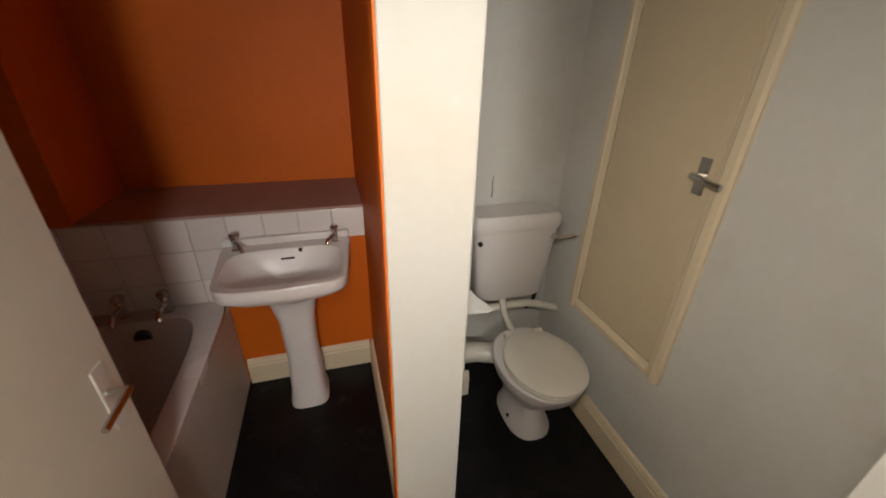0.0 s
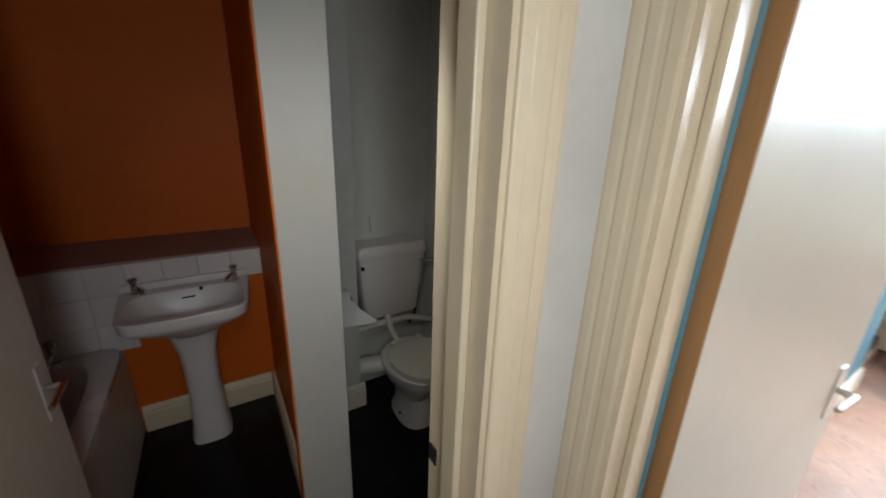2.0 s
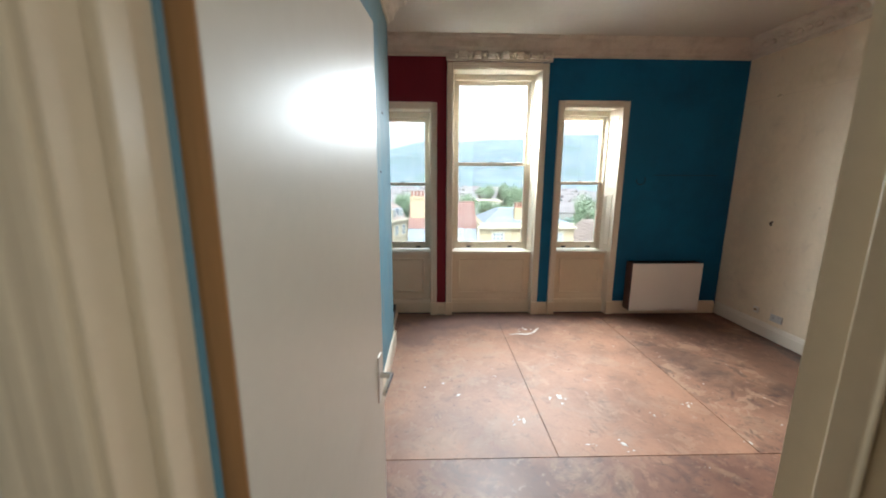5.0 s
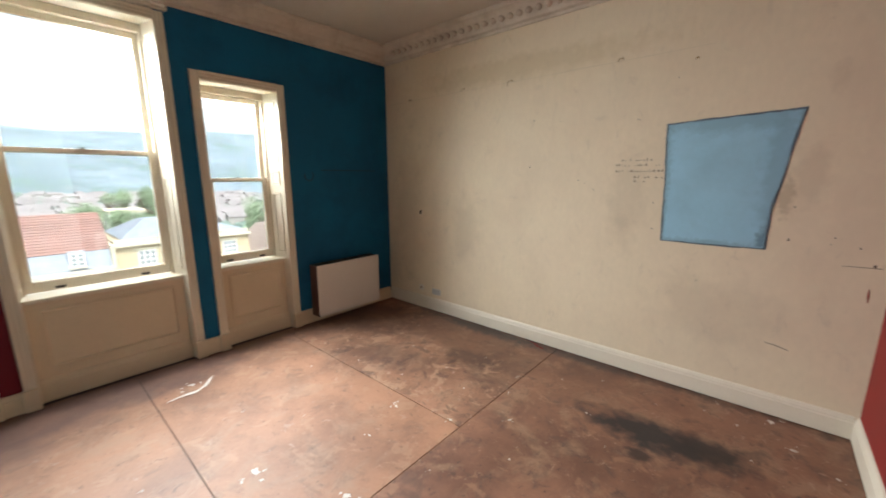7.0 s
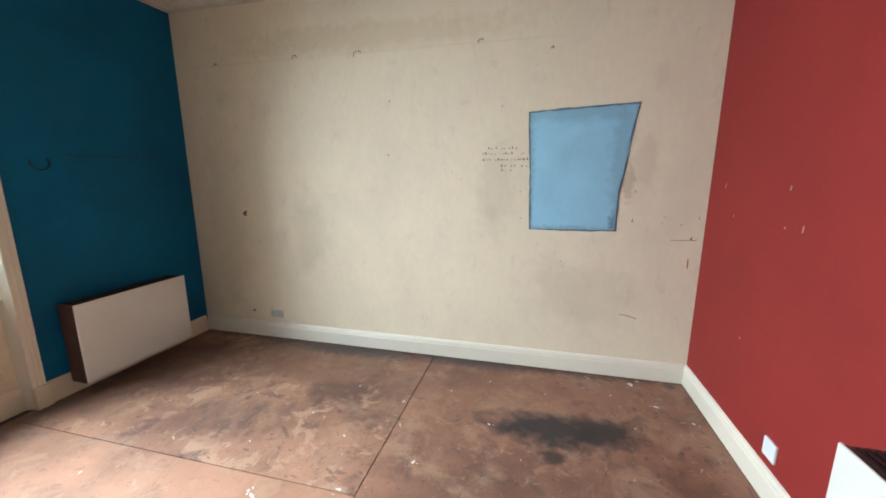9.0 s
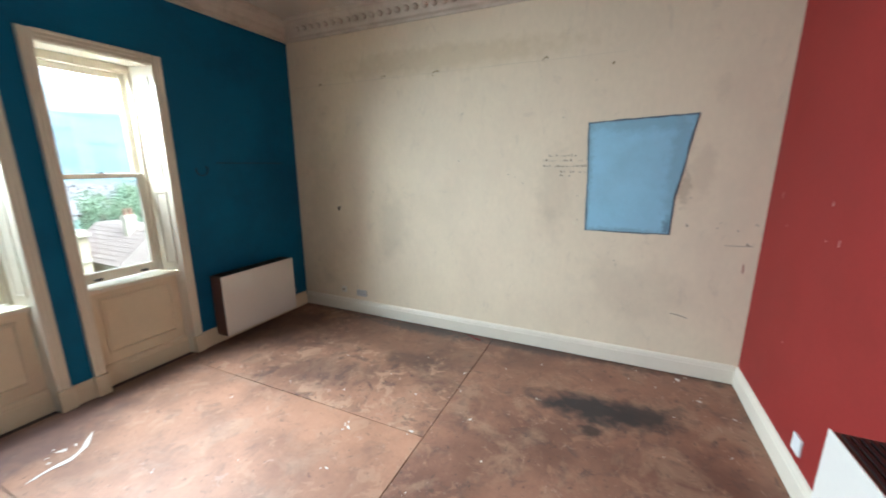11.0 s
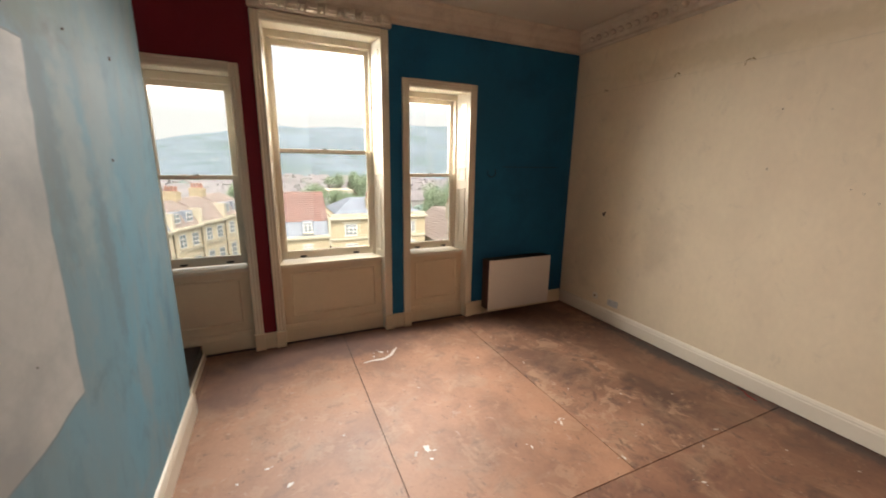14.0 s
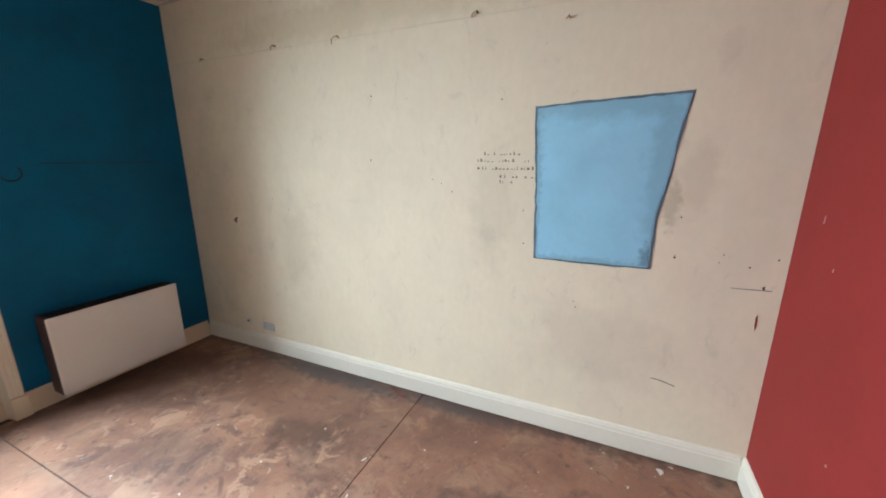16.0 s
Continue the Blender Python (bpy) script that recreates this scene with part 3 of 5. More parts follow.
def cornice(a, b, out, blocks=None, square=False):
    bm = sweep(bmesh.new(), CORNICE, (*a, CEIL), (*b, CEIL), (*out, 0))
    ob = structure("cornice", bm, PLASTER, "moulded plaster cornice with a row of small blocks", "cornice")
    if not blocks:
        return ob
    a, b, out = Vector((*a, CEIL)), Vector((*b, CEIL)), Vector((*out, 0))
    along = (b - a).normalized()
    start, stop = blocks
    bm2 = bmesh.new()
    if square:
        q0, q1 = a + along * (start - 0.02), a + along * (stop + 0.0) + out * 0.052
        box(bm2, *sorted((q0.x, q1.x)), *sorted((q0.y, q1.y)), CEIL - 0.218, CEIL - 0.145, 0.005)
        for k in range(int((stop - start) / 0.146)):
            p = a + along * (start + 0.146 * k)
            for o0, o1, reach, low, high in ((0.0, 0.088, 0.098, 0.205, 0.140), (0.012, 0.076, 0.112, 0.190, 0.160), (0.104, 0.130, 0.085, 0.200, 0.165)):
                q0, q1 = p + along * o0, p + along * o1 + out * reach
                box(bm2, *sorted((q0.x, q1.x)), *sorted((q0.y, q1.y)), CEIL - low, CEIL - high, 0.008)
    for k in range(0 if square else int((stop - start) / 0.088)):
        p = a + along * (start + 0.044 + 0.088 * k) + out * 0.078 + Vector((0, 0, -0.088))
        q = Matrix.Translation(p) @ Matrix(((along.x, out.x, 0, 0), (along.y, out.y, 0, 0), (0, 0, 1, 0), (0, 0, 0, 1)))
        bmesh.ops.create_icosphere(bm2, subdivisions=2, radius=0.03, matrix=q @ Matrix.Diagonal((0.95, 1.05, 0.85, 1)))
    d = part("dentil_row", bm2, PLASTER, ob, smooth=True)
    return ob


cornice((FACE, -3.3), (FACE, 1.1), (-1, 0), (2.16, 3.25), square=True)
cornice((0.60, -3.3), (FACE, -3.3), (0, 1), (0.1, 4.0))
cornice((0.60, -3.3), (0.60, -0.80), (1, 0))
cornice((0.985, 0.465), (3.95, 0.465), (0, -1))

# ---- door frames ----
ARCH = [(0, 0), (0.010, 0), (0.013, 0.004), (0.0135, 0.018), (0.0115, 0.022), (0.0115, 0.030), (0.0145, 0.035), (0.015, 0.048), (0.013, 0.053), (0.0165, 0.060), (0.018, 0.070), (0.016, 0.076), (0.0, 0.078)]

SHALLOW = [(u * 0.55, w) for u, w in ARCH]


def architrave(parent, corner0, corner1, top, out, side, material, name="architrave"):
    """Two legs and a head of ribbed moulding round an opening; side is the unit vector along the wall from corner0 to corner1."""
    out, side = Vector(out), Vector(side)
    up = Vector((0, 0, 1))
    c0, c1 = Vector(corner0), Vector(corner1)
    w = 0.078
    for c, s in ((c0, -side), (c1, side)):
        part(name, sweep(bmesh.new(), SHALLOW, c, c + up * (top + w), out, s), material, parent)
    a = c0 + up * top
    b = c1 + up * top
    part(name, sweep(bmesh.new(), SHALLOW, a, b, out, up), material, parent)


def lining(parent, axis, c0, c1, a, b, top, material, stop):
    """Jamb boards on both sides and the head, with a door stop; the boards stand 3 mm inside the opening."""
    t = 0.018
    for lo, hi in ((a, a + t), (b - t, b)):
        args = (c0, c1, lo, hi) if axis == "x" else (lo, hi, c0, c1)
        part("jamb", box(bmesh.new(), *args, 0, top), material, parent)
    args = (c0, c1, a + t, b - t) if axis == "x" else (a + t, b - t, c0, c1)
    part("head", box(bmesh.new(), *args, top - t, top), material, parent)
    s0, s1 = stop
    for lo, hi in ((a + t, a + t + 0.014), (b - t - 0.014, b - t)):
        args = (s0, s1, lo, hi) if axis == "x" else (lo, hi, s0, s1)
        part("door_stop", box(bmesh.new(), *args, 0, top - t, 0.003), material, parent)


frame_living = thing("door_frame", "cream gloss painted ribbed door frame of the living room", "door frame", kind="structure")
lining(frame_living, "x", 0.857, 0.988, DOOR_A, DOOR_B, DOOR_TOP, CREAM_GLOSS, (0.90, 0.935))
architrave(frame_living, (0.857, DOOR_A + 0.008, 0), (0.857, DOOR_B - 0.008, 0), DOOR_TOP - 0.008, (-1, 0, 0), (0, 1, 0), CREAM_GLOSS)
frame_bath = thing("door_frame", "cream gloss painted ribbed door frame of the bathroom", "door frame", kind="structure")
lining(frame_bath, "y", 0.449, 0.593, BD_A, BD_B, BD_TOP, CREAM_GLOSS, (0.49, 0.53))
architrave(frame_bath, (BD_A + 0.008, 0.449, 0), (BD_B - 0.008, 0.449, 0), BD_TOP - 0.008, (0, -1, 0), (1, 0, 0), CREAM_GLOSS)
part("strike_plate", box(bmesh.new(), BD_B - 0.022, BD_B - 0.017, 0.565, 0.588, 1.0, 1.035, 0.001), DARK_METAL, frame_bath, "dark metal strike plate")


def door_leaf(name, label, width, m, hz, face_mat, edge_mat):
    """A flush door hung at its local origin, running along +x, 40 mm thick along y."""
    d = thing(name, label, "door", "", m, "structure")
    part("leaf", box(bmesh.new(), 0.002, width, -0.02, 0.02, 0.008, 2.04, 0.002), face_mat, d)
    part("hinge_edge", box(bmesh.new(), -0.001, 0.002, -0.019, 0.019, 0.008, 2.04), edge_mat, d, "bare orange-brown wooden edge")
    for sy in (-1, 1):
        h = part("handle", box(bmesh.new(), width - 0.075, width - 0.035, sy * 0.0205 - 0.003, sy * 0.0205 + 0.003, hz - 0.09, hz + 0.07, 0.0015), SATIN, d, "pale satin backplate with a chrome lever")
        bm = bmesh.new()
        tube(bm, (width - 0.055, sy * 0.02, hz), (width - 0.055, sy * 0.062, hz), 0.009)
        tube(bm, (width - 0.05, sy * 0.058, hz), (width - 0.155, sy * 0.058, hz - 0.004), 0.009, 0.007)
        part("lever", bm, CHROME, h, smooth=True)
    part("latch_plate", box(bmesh.new(), width - 0.001, width + 0.001, -0.011, 0.011, hz - 0.05, hz + 0.04), DARK_METAL, d)
    for z in (0.25, 0.93, 1.75):
        part("hinge", tube(bmesh.new(), (0.002, 0.023, z - 0.04), (0.002, 0.023, z + 0.04), 0.004), CREAM_GLOSS, d)
    return d


SATIN = mat("pale_satin_metal", (0.70, 0.68, 0.63), 0.38, 0.06, 6, 60, 0.0, metal=0.35)
CREAM_DOOR = mat("cream_door_paint", (0.65, 0.60, 0.50), 0.39, 0.05, 1.2, 30, 0.02, rough_vary=0.02)
door_leaf("door_1", "cream painted flush door standing open into the living room", 0.765, pose(0.995, 0.352, 0, 0, 0, -5.0), 0.97, CREAM_DOOR, BARE_WOOD)
door_leaf("door_2", "cream painted flush door standing open into the bathroom", 0.785, pose(-0.098, 0.60, 0, 0, 0, 89.5), 0.92, CREAM_DOOR, BARE_WOOD)


# ---- windows ----
def sash_window(name, a, b, top, meet, inset_a, inset_b, material=WHITE_GLOSS):
    """A sliding sash in a deep reveal: panelled linings, two sashes, catch and lifts, sill board and panelled apron."""
    w = thing(name, "cream painted sash window with panelled linings and apron", "window", "sash windows", None, "structure")
    gx = GLASS_X
    inner_a, inner_b = a + inset_a, b - inset_b
    head = top - 0.06
    # splayed panelled linings on both sides
    for s, edge, inner in ((1, a, inner_a), (-1, b, inner_b)):
        bm = bmesh.new()
        x0, x1 = FACE - 0.01, gx - 0.055
        prof = [(x0, edge), (x1, inner - s * 0.03), (x1, edge - s * 0.004), (x0, edge - s * 0.004)]
        loft(bm, [[Vector((x, y, z)) for x, y in prof] for z in (0.0, top)])
        lin = part("shutter_lining", bm, material, w)
        d = Vector((x1 - x0, inner - s * 0.03 - edge, 0))
        nrm = Vector((-d.y, d.x, 0)).normalized()
        nrm = nrm if nrm.y * s > 0 else -nrm
        zs = [0.80, 0.80 + (top - 0.85) * 0.42, 0.80 + (top - 0.85) * 0.55, top - 0.08]
        for z0, z1 in ((zs[0], zs[1] - 0.02), (zs[1] + 0.05, zs[2] - 0.0), (zs[2] + 0.06, zs[3])):
            bm = bmesh.new()
            ring = lambda g, o: [Vector((x0, edge, 0)) + d * f + nrm * o + Vector((0, 0, z)) for f, z in ((0.22 + g, z0 + g * 0.2), (0.78 - g, z0 + g * 0.2), (0.78 - g, z1 - g * 0.2), (0.22 + g, z1 - g * 0.2))]
            loft(bm, [ring(0.0, -0.002), ring(0.0, 0.006), ring(0.07, 0.006), ring(0.10, 0.001)])
            part("lining_panel", bm, material, lin)
    part("head_lining", box(bmesh.new(), FACE - 0.008, gx - 0.055, a + 0.002, b - 0.002, top - 0.004, top + 0.01), material, w)
    bm = bmesh.new()
    box(bm, gx - 0.055, gx + 0.06, a + 0.001, inner_a - 0.012, SILL_Z, top - 0.006)
    box(bm, gx - 0.055, gx + 0.06, inner_b + 0.012, b - 0.001, SILL_Z, top - 0.006)
    box(bm, gx - 0.055, gx + 0.06, inner_a - 0.012, inner_b + 0.012, head, top - 0.006)
    part("window_frame", bm, material, w)
    # sashes: upper outside, lower inside
    for label, xs, z0, z1, lower in (("upper_sash", gx + 0.018, meet - 0.018, head, 0), ("lower_sash", gx - 0.022, SILL_Z + 0.012, meet + 0.018, 1)):
        bm = bmesh.new()
        st = 0.042
        bot = 0.075 if lower else 0.03
        topw = 0.03 if lower else 0.045
        box(bm, xs - 0.018, xs + 0.018, inner_a - 0.012, inner_a + st - 0.012, z0, z1, 0.003)
        box(bm, xs - 0.018, xs + 0.018, inner_b - st + 0.012, inner_b + 0.012, z0, z1, 0.003)
        box(bm, xs - 0.017, xs + 0.017, inner_a + st - 0.012, inner_b - st + 0.012, z0, z0 + bot, 0.003)
        box(bm, xs - 0.017, xs + 0.017, inner_a + st - 0.012, inner_b - st + 0.012, z1 - topw, z1, 0.003)
        sash = part(label, bm, material, w)
        pane = part("pane", box(bmesh.new(), xs - 0.002, xs + 0.002, inner_a + st - 0.013, inner_b - st + 0.013, z0 + bot - 0.002, z1 - topw + 0.002), GLASS, sash)
        pane.visible_shadow = False
        if lower:
            for f in (0.2, 0.8):
                y = inner_a + (inner_b - inner_a) * f
                bm = bmesh.new()
                box(bm, xs - 0.021, xs - 0.018, y - 0.028, y + 0.028, z0 + 0.014, z0 + 0.03, 0.001)
                pipe(bm, [(xs - 0.02, y - 0.022, z0 + 0.024), (xs - 0.036, y - 0.014, z0 + 0.019), (xs - 0.039, y, z0 + 0.017), (xs - 0.036, y + 0.014, z0 + 0.019), (xs - 0.02, y + 0.022, z0 + 0.024)], 0.004, 8)
                part("sash_lift", bm, DARK_METAL, sash, "dark metal sash lift", True)
            y = (inner_a + inner_b) / 2
            bm = box(bmesh.new(), xs - 0.012, xs + 0.025, y - 0.018, y + 0.018, z1, z1 + 0.005, 0.002)
            tube(bm, (xs, y - 0.008, z1 + 0.004), (xs, y - 0.008, z1 + 0.014), 0.006)
            box(bm, xs - 0.006, xs + 0.006, y - 0.008, y + 0.024, z1 + 0.008, z1 + 0.013, 0.002)
            part("sash_catch", bm, DARK_METAL, sash, "dark metal catch", True)
    # sill, apron panel and plinth
    bm = box(bmesh.new(), FACE + 0.035, gx + 0.06, a + 0.003, b - 0.003, SILL_Z - 0.03, SILL_Z, 0.005)
    part("window_sill", bm, material, w)
    ap = FACE + 0.065
    part("apron", box(bmesh.new(), ap, gx + 0.06, a + 0.003, b - 0.003, 0.0, SILL_Z - 0.03), CREAM_GLOSS, w)
    bm = bmesh.new()
    ya, yb, za, zb = a + 0.075, b - 0.075, 0.235, SILL_Z - 0.085
    rg = lambda g, o: [Vector((ap - o, y, z)) for y, z in ((ya + g, za + g), (yb - g, za + g), (yb - g, zb - g), (ya + g, zb - g))]
    loft(bm, [rg(0, -0.002), rg(0, 0.012), rg(0.012, 0.013), rg(0.022, 0.002)], cap1=False)
    part("apron_moulding", bm, CREAM_GLOSS, w)
    part("apron_plinth", sweep(bmesh.new(), [(u, v * 1.1) for u, v in SKIRT], (ap, a + 0.003, 0), (ap, b - 0.003, 0), (-1, 0, 0)), CREAM_GLOSS, w)
    # architrave
    for c, s in ((a, -1), (b, 1)):
        part("architrave", sweep(bmesh.new(), [(u * 1.6, v * 0.9) for u, v in ARCH], (FACE, c, 0), (FACE, c, top + 0.065), (-1, 0, 0), (0, s, 0)), material, w)
        y0, y1 = sorted((c - s * 0.004, c + s * 0.078))
        part("plinth_block", box(bmesh.new(), FACE - 0.045, FACE, y0, y1, 0, 0.15, 0.004), CREAM_GLOSS, w)
    part("architrave", sweep(bmesh.new(), [(u * 1.6, v * 0.9) for u, v in ARCH], (FACE, a, top), (FACE, b, top), (-1, 0, 0), (0, 0, 1)), material, w)
    return w


sash_window("window_1", *WIN["left"], 1.505, 0.035, 0.05)
sash_window("window_2", *WIN["middle"], 1.735, 0.07, 0.045)
sash_window("window_3", *WIN["right"], 1.525, 0.085, 0.045)

part("paint_edge", box(bmesh.new(), 0.982, 0.990, DOOR_B - 0.0235, DOOR_B - 0.0185, 0.0, DOOR_TOP - 0.02), PALE_BLUE, frame_living, "pale blue paint run onto the frame's edge")


# ---- bathroom things ----
def tap(parent, x, y, z, turn=0.0, size=1.0):
    """A pillar tap: base, body, spout and a four-lobed head."""
    m = pose(x, y, z, 0, 0, turn) @ Matrix.Scale(size, 4)
    bm = bmesh.new()
    loft(bm, [oval(0, 0, h, r, r, 14) for h, r in ((0, 0.022), (0.006, 0.022), (0.010, 0.014), (0.05, 0.013), (0.058, 0.016), (0.066, 0.012))])
    pipe(bm, [(0, -0.005, 0.036), (0, -0.035, 0.042), (0, -0.065, 0.040), (0, -0.082, 0.028), (0, -0.084, 0.016)], 0.010, 10)
    bmesh.ops.transform(bm, matrix=m, verts=bm.verts[:])
    body = part("tap", bm, CHROME, parent, "tarnished chrome pillar tap", True)
    bm = bmesh.new()
    loft(bm, [oval(0, 0, h, r, r, 16, 3.0) for h, r in ((0.066, 0.012), (0.071, 0.019), (0.086, 0.020), (0.092, 0.014))])
    bmesh.ops.transform(bm, matrix=m, verts=bm.verts[:])
    part("tap_head", bm, CHROME, body, smooth=True)


def washbasin():
    t = thing("washbasin", "white china pedestal washbasin with two chrome taps", "washbasin", m=pose(0.2, 0, 0))
    yb, yf, w = 2.282, 1.865, 0.257
    yc, d = (yb + yf) / 2, (yb - yf) / 2
    def rim(z, sx, sy, p=9.0, dy=0.0):
        """The basin's outline at a height: square corners, a little wider behind, its front edge bowed."""
        ring = oval(0, yc + dy, z, w * sx, d * sy, 56, p)
        return [Vector((q.x * (1 + 0.07 * (q.y - yc) / d), q.y - (0.028 * (1 - (q.x / w) ** 2) if q.y < yc else 0), z)) for q in ring]

    bm = bmesh.new()
    outer = [oval(0, yc + 0.06, 0.62, 0.10, 0.10, 56, 2.5), oval(0, yc + 0.03, 0.68, 0.17, 0.15, 56, 2.8), rim(0.735, 0.88, 0.90, 6.0, 0.008), rim(0.757, 0.955, 0.965), rim(0.768, 0.985, 0.985), rim(0.806, 1.0, 1.0), rim(0.812, 0.985, 0.98)]
    inner = [oval(0, yc - 0.04, 0.811, w * 0.885, d * 0.74, 56, 4.2), oval(0, yc - 0.04, 0.803, w * 0.86, d * 0.71, 56, 4.0), oval(0, yc - 0.025, 0.74, w * 0.70, d * 0.56, 56, 3.0), oval(0, yc, 0.69, w * 0.38, d * 0.32, 56, 2.2), oval(0, yc, 0.683, 0.03, 0.03, 56)]
    loft(bm, outer + inner)
    part("bowl", bm, PORCELAIN, t, smooth=True)
    bm = bmesh.new()
    box(bm, -0.268, 0.268, yb - 0.03, yb - 0.002, 0.80, 0.842, 0.008)
    part("upstand", bm, PORCELAIN, t, smooth=True)
    bm = bmesh.new()
    loft(bm, [oval(0, yc + 0.065, z, rx, ry, 28, 3.6) for z, rx, ry in ((0.0, 0.092, 0.105), (0.02, 0.092, 0.105), (0.07, 0.082, 0.092), (0.3, 0.072, 0.08), (0.5, 0.078, 0.082), (0.6, 0.10, 0.10), (0.66, 0.125, 0.12))])
    part("pedestal", bm, PORCELAIN, t, smooth=True)
    for sx in (-1, 1):
        tap(t, sx * 0.205, yb - 0.07, 0.812, -sx * 30, 0.85)
    part("overflow", box(bmesh.new(), -0.028, 0.028, yb - 0.128, yb - 0.122, 0.772, 0.779, 0.002), DARK_METAL, t)
    part("plug_stay", tube(bmesh.new(), (0.055, yb - 0.115, 0.80), (0.055, yb - 0.107, 0.808), 0.008), DARK_METAL, t)
    part("waste", tube(bmesh.new(), (0, yc, 0.683), (0, yc, 0.688), 0.026), CHROME, t)


washbasin()


def bathtub():
    t = thing("bathtub", "dull off-white bath with a plain side panel, dusty", "bathtub")
    x0, x1, y0, y1, top = -0.822, -0.105, 0.66, 2.288, 0.53
    xc, yc, rx, ry = (x0 + x1) / 2, (y0 + y1) / 2, (x1 - x0) / 2, (y1 - y0) / 2
    bm = bmesh.new()
    loft(bm, [oval(xc, yc, top - 0.035, rx, ry, 48, 14), oval(xc, yc, top - 0.004, rx, ry, 48, 14), oval(xc, yc, top, rx - 0.006, ry - 0.006, 48, 14),
              oval(xc, yc - 0.01, top, rx - 0.075, ry - 0.085, 48, 6), oval(xc, yc - 0.01, top - 0.02, rx - 0.088, ry - 0.098, 48, 6),
              oval(xc, yc, top - 0.30, rx - 0.145, ry - 0.20, 48, 4), oval(xc, yc, top - 0.37, rx - 0.19, ry - 0.28, 48, 3.5)], cap0=False)
    part("tub", bm, PINKISH, t, smooth=True)
    part("side_panel", box(bmesh.new(), x1 - 0.018, x1 - 0.006, y0, y1, 0.0, top - 0.034, 0.002), PANEL, t, "dull cream bath panel")
    part("plinth", box(bmesh.new(), x1 - 0.03, x1 - 0.018, y0, y1, 0.0, 0.07), PANEL, t)
    for x in (-0.505, -0.34):
        tap(t, x, 2.246, top, 0, 1.15)
    part("overflow", tube(bmesh.new(), (-0.425, 2.178, top - 0.06), (-0.425, 2.158, top - 0.066), 0.034), DARK_METAL, t, "dark round overflow", True)
    part("waste", tube(bmesh.new(), (-0.47, 1.86, top - 0.372), (-0.47, 1.86, top - 0.362), 0.035), DARK_METAL, t, "dark waste with plug", True)


PANEL = mat("dull_cream_board", (0.50, 0.44, 0.38), 0.45, 0.06, 2, 40, 0.05, dirt=(0.3, 0.24, 0.18), dirt_amount=0.3)
bathtub()


def toilet():
    t = thing("toilet", "white china toilet with its cream plastic lid down", "toilet", m=pose(1.205, 0, 0))
    n = 36
    ring = lambda yc, z, rx, ry, f=1.0, p=2.2: oval(0, yc, z, rx, ry, n, p, f)
    bm = bmesh.new()
    loft(bm, [ring(1.73, 0.0, 0.105, 0.155, 1.0, 2.6), ring(1.73, 0.02, 0.105, 0.155, 1.0, 2.6), ring(1.735, 0.06, 0.088, 0.14), ring(1.745, 0.15, 0.082, 0.13), ring(1.735, 0.22, 0.11, 0.16, 1.1),
              ring(1.715, 0.29, 0.155, 0.19, 1.15), ring(1.70, 0.35, 0.178, 0.205, 1.2), ring(1.70, 0.385, 0.183, 0.21, 1.2), ring(1.70, 0.395, 0.175, 0.20, 1.2)])
    part("bowl", bm, PORCELAIN, t, smooth=True)
    def cover(z, g):
        """The seat's outline at a height, drawn in by g: a straight hinge edge and a long rounded front."""
        ring_ = oval(0, 1.665, z, 0.168 - g, 0.158 - g, 44, 2.25, 1.45)
        return [Vector((q.x * (0.80 + 0.20 * min(1, (1.823 - q.y) / 0.17)), min(q.y, 1.812 - g), z)) for q in ring_]

    part("seat", loft(bmesh.new(), [cover(0.396, 0.008), cover(0.402, 0.002), cover(0.413, 0.002), cover(0.417, 0.008)]), PLASTIC, t, smooth=True)
    part("lid", loft(bmesh.new(), [cover(0.4185, 0.006), cover(0.423, -0.002), cover(0.434, -0.001), cover(0.440, 0.012), cover(0.443, 0.06)]), PLASTIC, t, "cream plastic lid, closed", True)
    for sx in (-1, 1):
        part("lid_hinge", tube(bmesh.new(), (sx * 0.075 - 0.02, 1.825, 0.425), (sx * 0.075 + 0.02, 1.825, 0.425), 0.012), PLASTIC, t, smooth=True)
        part("floor_bolt", tube(bmesh.new(), (sx * 0.092, 1.70, 0.05), (sx * 0.103, 1.70, 0.048), 0.008), DARK_METAL, t)
    bm = bmesh.new()
    loft(bm, [ring(1.87, 0.10, 0.05, 0.05), ring(1.87, 0.30, 0.06, 0.05), ring(1.87, 0.37, 0.07, 0.05)])
    part("outlet", bm, PORCELAIN, t, smooth=True)


toilet()


